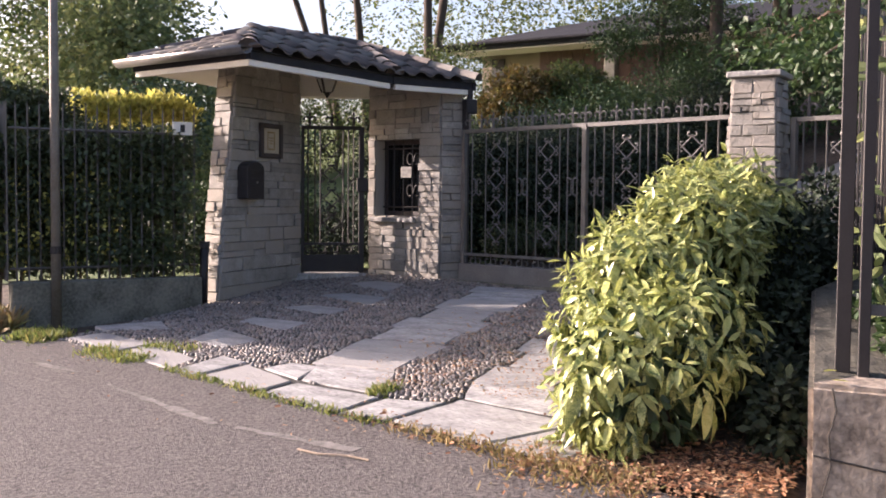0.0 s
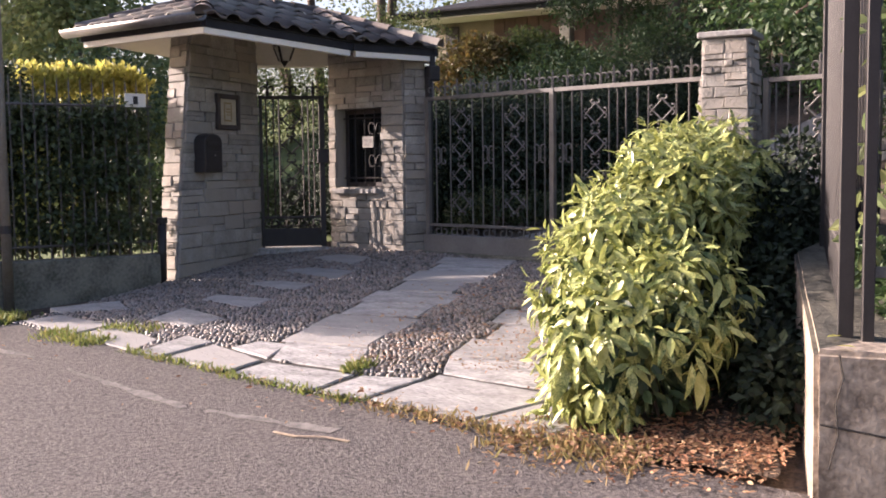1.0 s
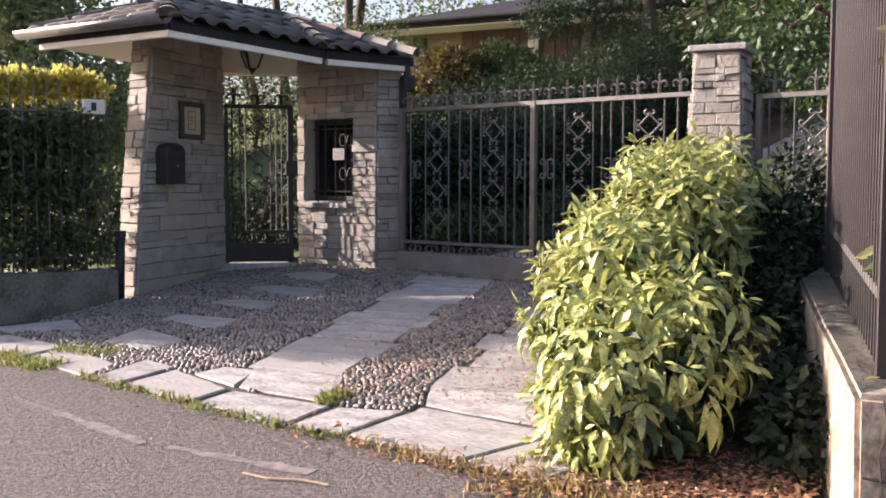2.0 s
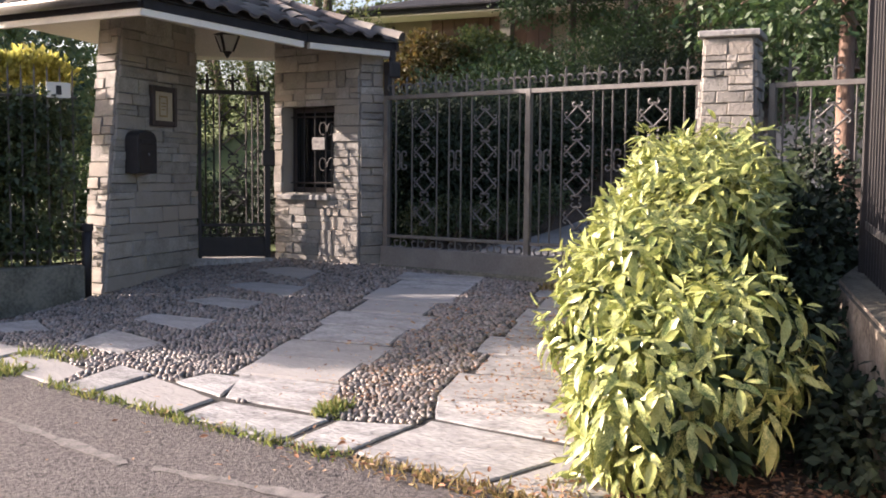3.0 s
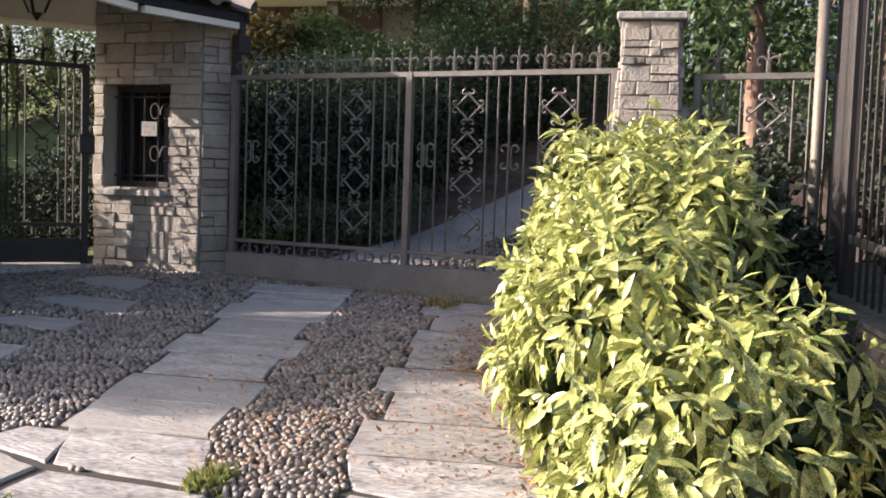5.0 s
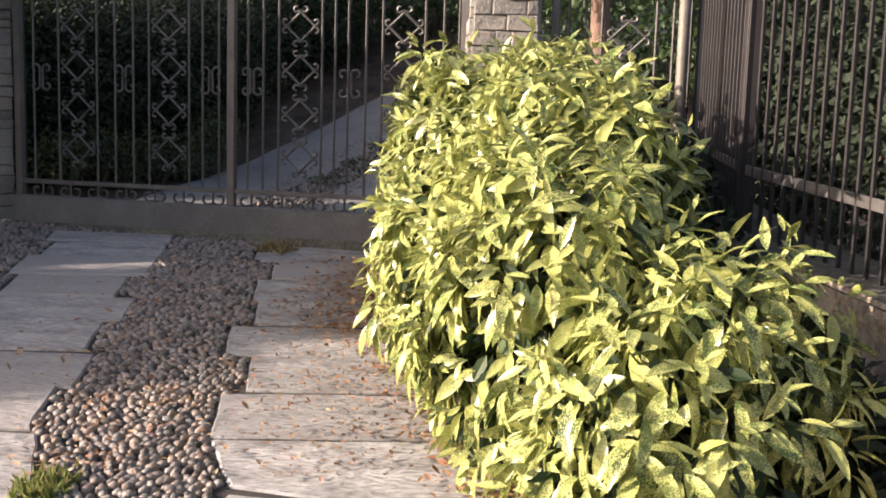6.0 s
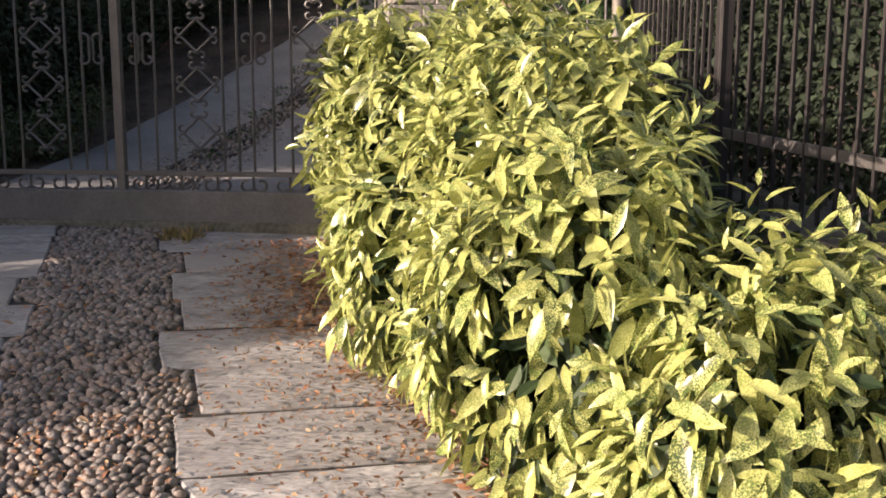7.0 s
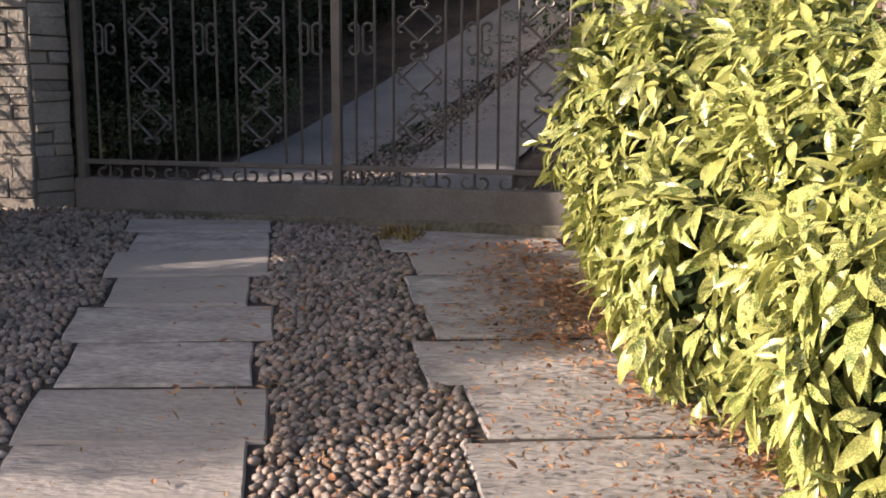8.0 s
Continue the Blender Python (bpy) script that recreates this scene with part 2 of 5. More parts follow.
def clump_points(blobs, n, shell=0.35):
    """Random points near the surface of ellipsoids (cx, cy, cz, rx, ry, rz), with outward directions."""
    w = np.array([b[3] * b[4] + b[3] * b[5] + b[4] * b[5] for b in blobs])
    pick = rng.choice(len(blobs), n, p=w / w.sum())
    b = np.array(blobs)[pick]
    d = rng.normal(size=(n, 3))
    d /= np.linalg.norm(d, axis=1, keepdims=True)
    r = 1 - shell * rng.random(n) ** 1.5
    lump = 1 + 0.13 * np.sin(d[:, 0] * 7 + pick) * np.cos(d[:, 1] * 6 + 2 * pick) + 0.09 * np.sin(d[:, 2] * 11 + d[:, 0] * 5)
    p = b[:, :3] + d * b[:, 3:] * (r * lump)[:, None]
    return p, d


def foliage(blobs, n, size, material, droop=0.3, shell=0.35, big=False, floor=None):
    p, d = clump_points(blobs, n, shell)
    if floor is not None:
        keep = p[:, 2] > floor
        p, d = p[keep], d[keep]
    along = d + rng.normal(size=p.shape) * 0.7 - np.array([0, 0, droop])
    nrm = d + rng.normal(size=p.shape) * 0.6 + np.array([0, 0, 0.6])
    return scatter(LEAF_V if big else TINY_V, LEAF_F if big else TINY_F, frames(p, along, nrm, size * (0.7 + 0.6 * rng.random(len(p)))), material)

# ---- ground, road, drive ----
U, N = Vector((0.707, -0.707, 0)), Vector((0.707, 0.707, 0))


def hill(x, y):
    """The garden bank that rises behind the gate."""
    k = min(1.0, max(0.0, (0.707 * (x + y) - 8.0 - 2.0) / 15.0))
    h = G(x, y) + 4.4 * k * k * (3 - 2 * k)
    return h if h < 2.8 else 2.8 + 0.8 * math.tanh((h - 2.8) / 0.8)


xs = np.concatenate([np.linspace(-400, -30, 12), np.linspace(-24, 34, 60), np.linspace(40, 400, 12)])
bm = bmesh.new()
grid = [[bm.verts.new((x, y, hill(x, y) - 0.06)) for y in xs] for x in xs]
for i in range(len(xs) - 1):
    for j in range(len(xs) - 1):
        bm.faces.new((grid[i][j], grid[i + 1][j], grid[i + 1][j + 1], grid[i][j + 1]))
solid("ground", bm, soil, "bare brown garden soil with leaf litter", "ground", kind="structure")

bm = bmesh.new()
lx, ly = np.linspace(-9, 3.4, 32), np.linspace(12.6, 30, 36)
grid = [[bm.verts.new((x, y, hill(x, y) - 0.035 + 0.02 * math.sin(3 * x) * math.cos(2.3 * y))) for y in ly] for x in lx]
for i in range(len(lx) - 1):
    for j in range(len(ly) - 1):
        if lx[i] < 0.5 + 0.15 * (ly[j] - 12) or ly[j] > 24:
            bm.faces.new((grid[i][j], grid[i + 1][j], grid[i + 1][j + 1], grid[i][j + 1]))
bmesh.ops.delete(bm, geom=[v for v in bm.verts if not v.link_faces], context="VERTS")
solid("lawn", bm, lawn, "sunlit mown lawn on the bank behind the wicket", "lawn", kind="structure", smooth=True)

EDGE = [(-40, 44), (-12, 17.2), (-5.2, 10.6), (-4.2, 9.45), (-3.3, 8.7), (-2.7, 8.15), (-2.1, 7.52), (-1.85, 7.3), (-1.5, 6.93), (-1.25, 6.68), (-0.95, 6.4), (-0.66, 6.1), (-0.35, 5.87), (-0.05, 5.6), (0.23, 5.33), (0.6, 4.95), (1.45, 4.25), (2.6, 3.1), (12, -6.0), (40, -33)]


def strip(points, offset, dz, steps=10):
    """A sheet from a polyline to the same line moved by offset, laid on the slope."""
    bm = bmesh.new()
    rows = []
    for x, y in points:
        rows.append([bm.verts.new((x + offset[0] * k / steps, y + offset[1] * k / steps, G(x + offset[0] * k / steps, y + offset[1] * k / steps) + dz)) for k in range(steps + 1)])
    for a, b in zip(rows, rows[1:]):
        for k in range(steps):
            bm.faces.new((a[k], b[k], b[k + 1], a[k + 1]))
    bmesh.ops.recalc_face_normals(bm, faces=bm.faces)
    return bm


solid("road", strip(EDGE, (-4.6, -4.6), 0.0), asphalt, "worn grey asphalt lane with pale streaks", "road", kind="structure")
DRIVE = [(-3.3, 8.7), (-2.1, 7.55), (-1.85, 7.3), (-1.25, 6.7), (-0.66, 6.1), (-0.35, 5.9), (0.23, 5.35), (0.62, 5.1), (1.3, 6.7), (1.9, 7.9), (2.48, 8.8), (0.2, 11.12), (-0.04, 11.3), (-0.76, 11.9), (-1.6, 11.75), (-2.4, 10.2)]
drive = solid("driveway", prism(DRIVE, lambda x, y: G(x, y) - 0.2, lambda x, y: G(x, y) - 0.005), grit, "driveway of granite slabs and set pebbles", "driveway", kind="structure")


def patch(poly, dz, wobble=0.02, seed=0):
    """A flat irregular patch laid on the slope."""
    r = random.Random(seed)
    bm = bmesh.new()
    pts = []
    for i, p in enumerate(poly):
        q = poly[(i + 1) % len(poly)]
        n = max(1, int(math.hypot(q[0] - p[0], q[1] - p[1]) / 0.12))
        pts += [(p[0] + (q[0] - p[0]) * k / n + r.uniform(-wobble, wobble), p[1] + (q[1] - p[1]) * k / n + r.uniform(-wobble, wobble)) for k in range(n)]
    bm.faces.new([bm.verts.new((x, y, G(x, y) + dz)) for x, y in pts])
    bmesh.ops.triangulate(bm, faces=bm.faces)
    return bm


dust = mat("road_dust", (0.25, 0.225, 0.205), 0.9, dark=(0.06, 0.055, 0.052), scale=14, fine=110, bump=0.4, depth=0.004)
for k, (a, b, w) in enumerate((((-2.35, 7.05), (-1.36, 5.98), 0.036), ((-1.2, 5.9), (-0.45, 5.38), 0.045), ((-3.3, 7.95), (-2.7, 7.45), 0.03))):
    d = Vector((b[1] - a[1], a[0] - b[0])).normalized() * w
    solid("road_streak", patch([(a[0] - d.x * 0.3, a[1] - d.y * 0.3), (b[0] - d.x, b[1] - d.y), (b[0] + d.x, b[1] + d.y), (a[0] + d.x * 0.3, a[1] + d.y * 0.3)], 0.004, 0.02, k), dust, "pale dusty streak on the asphalt", "road mark", kind="structure")

# ---- house on the bank ----


def build_house():
    h = thing("house", "low cream villa with dark hipped roof behind trees", "house", (-0.1, 29.3, 3.45))
    h.matrix_world = Matrix.Translation((-0.1, 29.3, 3.45)) @ pose(0, 0, 0, 0, 0, -32)
    part("wall", box(pose(6.6, 5.1, 1.1), (11.8, 8.0, 2.4)), cream_plaster, h)
    part("wood_panel", box(pose(4.3, 1.06, 1.2), (3.4, 0.08, 2.2)), red_wood, h, "reddish timber cladding panel")
    board = mesh_of(box(pose(0, 0, 0), (0.31, 0.03, 2.2), 0.008), red_wood)
    for k in range(10):
        part("board", board, None, h).location = (2.78 + 0.34 * k, 1.0, 1.2)
    part("post", box(pose(5.0, 0.45, 1.0), (0.3, 0.3, 2.5), 0.02), plinth_concrete, h)
    for x in (1.25, 8.4):
        w = part("window", box(pose(x, 1.08, 1.55), (0.4, 0.1, 1.0)), dark_iron, h, "narrow dark window")
        part("sill", box(pose(x, 1.0, 1.02), (0.55, 0.2, 0.06), 0.01), concrete, w)
    bm = bmesh.new()
    e = [bm.verts.new(p) for p in ((0, 0, 2.36), (13.2, 0, 2.36), (13.2, 10, 2.36), (0, 10, 2.36))]
    f = [bm.verts.new((v.co.x, v.co.y, v.co.z - 0.16)) for v in e]
    r = [bm.verts.new(p) for p in ((4.0, 4.5, 3.65), (9.2, 4.5, 3.65))]
    for q in ((e[0], e[1], r[1], r[0]), (e[1], e[2], r[1]), (e[2], e[3], r[0], r[1]), (e[3], e[0], r[0])):
        bm.faces.new(q)
    for i in range(4):
        bm.faces.new((f[i], f[(i + 1) % 4], e[(i + 1) % 4], e[i]))
    bm.faces.new(tuple(reversed(f)))
    top = part("roof", bm, roof_far, h, "dark grey tiled roof with deep eaves")
    part("soffit", box(pose(6.6, 0.55, 2.17), (12.9, 0.95, 0.04)), white_plaster, top, "pale soffit")
    part("gutter", add_tube(bmesh.new(), [(0, -0.07, 2.34), (13.2, -0.07, 2.34)], 0.05, 8), roof_far, top)


build_house()

# ---- gatehouse shell ----
PA, PB, PC, PD = (-2.31, 10.27), (-1.66, 11.64), (-1.92, 11.80), (-2.52, 10.47)
WA, WB, WC, WD = (-0.88, 11.93), (-0.04, 11.25), (0.19, 11.30), (-0.63, 12.16)
pier = thing("stone_pier", "tapered grey-beige stone pier of the gatehouse", "pier", (*PA, G(*PA)))
lodge = thing("stone_wall", "grey-beige stone wall with a barred window opening", "wall", (*WB, G(*WB)))


def local(parent, bm):
    bmesh.ops.translate(bm, verts=bm.verts, vec=-parent.matrix_world.translation)
    return bm


def taper(poly, top, z0, z1):
    """A prism whose top polygon differs from its base."""
    bm = bmesh.new()
    lo = [bm.verts.new((x, y, z0)) for x, y in poly]
    hi = [bm.verts.new((x, y, z1)) for x, y in top]
    bm.faces.new(list(reversed(lo)))
    bm.faces.new(hi)
    for i in range(len(poly)):
        j = (i + 1) % len(poly)
        bm.faces.new((lo[i], lo[j], hi[j], hi[i]))
    bmesh.ops.recalc_face_normals(bm, faces=bm.faces)
    return bm


def lerp(a, b, k):
    return (a[0] + (b[0] - a[0]) * k, a[1] + (b[1] - a[1]) * k)


PA2, PD2 = lerp(PA, PB, 0.23), lerp(PD, PC, 0.23)
part("core", local(pier, taper([PA, PB, PC, PD], [PA2, PB, PC, PD2], 0.25, 2.90)), mortar, pier)
WIN = (0.11, 0.77, 1.29, 2.16)
wl = math.hypot(WB[0] - WA[0], WB[1] - WA[1])


def quad_between(k0, k1):
    return [lerp(WA, WB, k0 / wl), lerp(WA, WB, k1 / wl), lerp(WD, WC, k1 / wl), lerp(WD, WC, k0 / wl)]


for k0, k1, z0, z1 in ((0, WIN[0], 0.3, 2.92), (WIN[1], wl, 0.3, 2.82), (WIN[0], WIN[1], 0.3, WIN[2]), (WIN[0], WIN[1], WIN[3], 2.86)):
    part("core", local(lodge, prism(quad_between(k0, k1), z0, z1)), mortar if k0 else wall_stone, lodge)


def build_window():
    w = thing("barred_window", "small dark glazed window behind an iron grille", "window", (*lerp(WA, WB, 0.5), WIN[2]))
    a, b = Vector((*WA, 0)), Vector((*WB, 0))
    d = (b - a).normalized()
    nin = Vector((-d.y, d.x, 0))

    def wp(u, z, inn=0.1):
        p = a + d * u + nin * inn
        return (p.x, p.y, z)
    for u in np.linspace(WIN[0] + 0.05, WIN[1] - 0.05, 5):
        part("bar", local(w, add_tube(bmesh.new(), [wp(u, WIN[2]), wp(u, WIN[3])], 0.007, 5)), dark_iron, w)
    for z in (WIN[2] + 0.1, WIN[3] - 0.1):
        part("rail", local(w, add_tube(bmesh.new(), [wp(WIN[0], z), wp(WIN[1], z)], 0.009, 4)), dark_iron, w)
    for k in (0, 1):
        for s in (-1, 1):
            c = WIN[1] - 0.16
            pts = [wp(c + s * (0.05 - 0.05 * math.cos(t)), 1.55 + 0.36 * k + 0.08 * math.sin(t) + 0.01 * t, 0.085) for t in np.linspace(0, 5, 12)]
            part("scroll", local(w, add_tube(bmesh.new(), pts, 0.006, 4)), dark_iron, w)
    ang = math.degrees(math.atan2(d.y, d.x))
    q = Matrix.Translation(wp((WIN[0] + WIN[1]) / 2, (WIN[2] + WIN[3]) / 2, 0.16)) @ pose(0, 0, 0, 0, 0, ang)
    wide, high = WIN[1] - WIN[0], WIN[3] - WIN[2]
    part("pane", local(w, box(q, (wide - 0.1, 0.012, high - 0.1))), dark_glass, w, "dark reflecting window glass")
    for k in (-1, 1):
        part("frame_side", local(w, box(q @ Matrix.Translation((k * (wide / 2 - 0.028), 0, 0)), (0.05, 0.05, high - 0.01), 0.004)), dark_wood, w, "dark wooden window frame")
        part("frame_rail", local(w, box(q @ Matrix.Translation((0, 0, k * (high / 2 - 0.028))), (wide - 0.11, 0.048, 0.05), 0.004)), dark_wood, w)
    sill = solid("window_sill", add_box(bmesh.new(), Matrix.Translation(wp(0.40, 1.245, 0.06)) @ pose(0, 0, 0, 0, 0, ang), (0.66, 0.26, 0.055), 0.006), granite, "pale stone sill below the barred window", "sill")
    plate = thing("notice_plate", "small pale grey notice plate on the window grille", "sign", wp(WIN[1] - 0.26, 1.79, 0.07))
    sheet = part("plate", local(plate, box(Matrix.Translation(wp(WIN[1] - 0.26, 1.79, 0.07)) @ pose(0, 0, 0, 0, 0, ang), (0.16, 0.006, 0.125), 0.002)), gutter_metal, plate)
    for x, z, sx, sz in ((-0.035, 0.02, 0.05, 0.018), (0.04, 0.012, 0.03, 0.04), (-0.02, -0.03, 0.07, 0.014)):
        q = Matrix.Translation(wp(WIN[1] - 0.26, 1.79, 0.07)) @ pose(0, 0, 0, 0, 0, ang)
        part("print", local(plate, box(q @ Matrix.Translation((x, -0.0045, z)), (sx, 0.002, sz))), grey_paint, sheet, "faint grey print")


build_window()
# white beam over the wicket
solid("lintel", prism([(-1.72, 11.80), (-0.80, 11.96), (-0.86, 12.12), (-1.80, 11.96)], 2.66, 3.02), white_plaster, "white plastered beam over the wicket gate", "beam")

EAVE = [(-3.25, 10.55, 2.85), (-1.82, 9.45, 2.85), (-0.52, 10.62, 2.76), (0.36, 11.22, 2.76), (-0.1, 12.7, 2.80), (-2.2, 13.2, 2.84)]
RIDGE = [(-2.05, 10.95, 3.23), (-1.0, 11.8, 3.21)]
FACES = [((0, 1), (0,)), ((1, 2), (1, 0)), ((2, 3), (1,)), ((3, 4), (1,)), ((4, 5), (0, 1)), ((5, 0), (0,))]
roof = thing("tiled_roof", "small hipped roof of mossy brown clay pantiles", "roof", (-1.5, 11.4, 2.7))
bm = bmesh.new()
ev = [bm.verts.new((x, y, z)) for x, y, z in EAVE]
rv = [bm.verts.new(p) for p in RIDGE]
for (a, b), r in FACES:
    bm.faces.new([ev[a], ev[b]] + [rv[k] for k in r])
part("deck", local(roof, bm), roof_tile, roof)
cx, cy = -1.45, 11.5
bm = bmesh.new()
ev = [bm.verts.new((cx + (x - cx) * 0.93, cy + (y - cy) * 0.93, z - 0.09)) for x, y, z in EAVE]
rv = [bm.verts.new((x, y, 3.02)) for x, y, z in RIDGE]
for (a, b), r in FACES:
    bm.faces.new(list(reversed([ev[a], ev[b]] + [rv[k] for k in r])))
part("soffit", local(roof, bm), white_plaster, roof, "cream painted soffit")
for i in range(4):
    a, b = Vector(EAVE[i]), Vector(EAVE[i + 1])
    d = (b - a).normalized()
    inw = Vector((-d.y, d.x, 0))
    ang = math.degrees(math.atan2(d.y, d.x))
    tilt = -math.degrees(math.asin(d.z))
    m = Matrix.Translation((a + b) / 2 + inw * 0.05 + Vector((0, 0, -0.04))) @ pose(0, 0, 0, 0, tilt, ang)
    part("fascia", local(roof, box(m, ((b - a).length, 0.03, 0.08), 0.004)), roof_far, roof, "dark fascia board")
    m = Matrix.Translation((a + b) / 2 + inw * 0.07 + Vector((0, 0, -0.105))) @ pose(0, 0, 0, 0, tilt, ang)
    part("trim", local(roof, box(m, ((b - a).length - 0.06, 0.05, 0.06), 0.003)), white_plaster, roof, "white trim under the eaves")
a, b = Vector(EAVE[0]), Vector(EAVE[1])
d = (b - a).normalized()
o = Vector((d.y, -d.x, 0)) * 0.05
bm = bmesh.new()
prof = [(0.07 * math.cos(t), 0.07 * math.sin(t)) for t in np.linspace(math.pi, 2 * math.pi, 9)]
rows = [[bm.verts.new(p + o + Vector((d.y, -d.x, 0)) * u + Vector((0, 0, w + 0.03))) for u, w in prof] for p in (a - d * 0.12, b + d * 0.03)]
for k in range(len(prof) - 1):
    bm.faces.new((rows[0][k], rows[0][k + 1], rows[1][k + 1], rows[1][k]))
g = part("gutter", local(roof, bm), gutter_metal, roof, "half-round metal gutter", smooth=True)
g.modifiers.new("thick", "SOLIDIFY").thickness = 0.006


hopper = thing("rain_hopper", "dark metal rain hopper under the eaves corner", "hopper", (0.27, 11.22, 2.56))
part("box", box(Matrix.Translation((0, 0, -0.06)) @ pose(0, 0, 0, 0, 0, 35), (0.14, 0.11, 0.16), 0.012), dark_iron, hopper)
part("outlet", add_tube(bmesh.new(), [(0, 0, 0.02), (0, 0, 0.13)], 0.035, 8), dark_iron, hopper)


def build_pipe():
    p = thing("downpipe", "dark cast-iron downpipe beside the stone pier", "pipe", (-2.45, 10.2, G(-2.45, 10.2)))
    low = part("pipe", local(p, add_tube(bmesh.new(), [(-2.43, 10.24, 0.40), (-2.42, 10.26, 1.0)], 0.045, 10)), dark_iron, p, smooth=True)
    part("collar", local(p, add_tube(bmesh.new(), [(-2.42, 10.26, 0.98), (-2.42, 10.26, 1.04)], 0.055, 10)), dark_iron, low)


build_pipe()


def build_lantern():
    x, y, zt = -1.33, 11.52, 2.93
    l = thing("lantern", "black iron hanging lantern with frosted glass", "lantern", (x, y, zt))
    q = Matrix.Translation((x, y, 0))

    def ring(r, z):
        return [(x + r * math.cos(t), y + r * math.sin(t), z) for t in (math.pi / 4 + k * math.pi / 2 + 0.4 for k in range(4))]
    top, bot = ring(0.125, 2.825), ring(0.06, 2.675)
    part("rod", local(l, add_tube(bmesh.new(), [(x, y, 3.0), (x, y, 2.85)], 0.008, 5)), dark_iron, l)
    for k in range(4):
        part("arm", local(l, add_tube(bmesh.new(), [top[k], bot[k]], 0.013, 4)), dark_iron, l)
        bm = bmesh.new()
        bm.faces.new([bm.verts.new(v) for v in (top[k], top[(k + 1) % 4], bot[(k + 1) % 4], bot[k])])
        pane = part("pane", local(l, bm), glass, l, "frosted glass pane")
        pane.modifiers.new("thick", "SOLIDIFY").thickness = 0.003
    bm = bmesh.new()
    bmesh.ops.create_cone(bm, cap_ends=True, segments=4, radius1=0.145, radius2=0.03, depth=0.04, matrix=Matrix.Translation((x, y, 2.85)) @ pose(0, 0, 0, 0, 0, 23))
    part("cap", local(l, bm), dark_iron, l)
    part("finial", local(l, add_tube(bmesh.new(), [(x, y, 2.675), (x, y, 2.65), (x, y, 2.61)], 0.02, 6, [0.05, 0.03, 0.006])), dark_iron, l)


glass = mat("frosted_glass", (0.75, 0.75, 0.72), 0.45, dark=(0.6, 0.6, 0.56), scale=10, fine=60, bump=0.1, translucent=0.5)
build_lantern()


def on_pier(k, z, out=0.0):
    """A place on the long face of the pier, k metres from its front corner."""
    d = (Vector(PB) - Vector(PA)).normalized()
    p = Vector(PA) + d * k + Vector((d.y, -d.x)) * out
    return Vector((p.x, p.y, z))


PANG = math.degrees(math.atan2(PB[1] - PA[1], PB[0] - PA[0]))


def build_plaque():
    c = on_pier(0.90, 2.10, 0.045)
    m = Matrix.Translation(c) @ pose(0, 0, 0, 0, 0, PANG)
    p = thing("wall_plaque", "framed cream notice plaque fixed to the stone pier", "plaque", c)
    w, h = 0.40, 0.37
    for s in (-1, 1):
        part("frame_side", local(p, box(m @ Matrix.Translation((s * (w / 2 - 0.025), 0, 0)), (0.05, 0.045, h), 0.006)), dark_wood, p)
        part("frame_rail", local(p, box(m @ Matrix.Translation((0, 0, s * (h / 2 - 0.025))), (w - 0.1, 0.043, 0.05), 0.006)), dark_wood, p)
    panel = part("panel", local(p, box(m @ Matrix.Translation((0, 0.01, 0)), (w - 0.09, 0.02, h - 0.09))), plaque_paint, p, "cream painted panel")
    for x, z, sx, sz in ((0, 0.09, 0.13, 0.014), (0, -0.09, 0.13, 0.014), (-0.06, 0.0, 0.012, 0.16), (0.06, 0.0, 0.012, 0.16), (0.0, 0.03, 0.07, 0.01), (0, 0, 0.07, 0.01), (0, -0.03, 0.05, 0.01)):
        part("bar_of_print", local(p, box(m @ Matrix.Translation((x, -0.001, z)), (sx, 0.004, sz))), brass, panel, "ochre lettering bar")


def build_mailbox():
    c = on_pier(0.48, 1.665, 0.085)
    m = Matrix.Translation(c) @ pose(0, 0, 0, 0, 0, PANG)
    p = thing("letter_box", "black metal letter box with arched top on the pier", "letter box", c)
    bm = bmesh.new()
    out = [(-0.145, -0.19), (0.145, -0.19), (0.145, 0.12)] + [(0.145 * math.cos(t), 0.12 + 0.075 * math.sin(t)) for t in np.linspace(0.3, math.pi - 0.3, 7)] + [(-0.145, 0.12)]
    fr = [bm.verts.new(m @ Vector((x, -0.07, z))) for x, z in out]
    bk = [bm.verts.new(m @ Vector((x, 0.07, z))) for x, z in out]
    bm.faces.new(list(reversed(fr)))
    bm.faces.new(bk)
    for i in range(len(out)):
        bm.faces.new((fr[i], fr[(i + 1) % len(out)], bk[(i + 1) % len(out)], bk[i]))
    bmesh.ops.recalc_face_normals(bm, faces=bm.faces)
    bmesh.ops.bevel(bm, geom=[e for e in bm.edges if e.calc_face_angle(0) > 1.0], offset=0.006, segments=1, affect="EDGES")
    part("body", local(p, bm), dark_iron, p)
    part("flap", local(p, box(m @ Matrix.Translation((0, -0.078, 0.09)), (0.23, 0.012, 0.045), 0.003)), dark_iron, p, "letter slot flap")
    door = part("door", local(p, box(m @ Matrix.Translation((0, -0.075, -0.07)), (0.24, 0.008, 0.18), 0.003)), dark_iron, p)
    part("lock", local(p, add_tube(bmesh.new(), [m @ Vector((0, -0.076, -0.02)), m @ Vector((0, -0.088, -0.02))], 0.012, 8)), gutter_metal, door, "small steel lock")


plaque_paint = mat("plaque_paint", (0.46, 0.41, 0.31), 0.7, dark=(0.34, 0.29, 0.21), scale=8, fine=50, bump=0.1)
brass = mat("ochre_print", (0.30, 0.20, 0.06), 0.6)
build_plaque()
build_mailbox()

# ---- wrought iron ----
g0 = Vector((0.2, 11.13, 0))


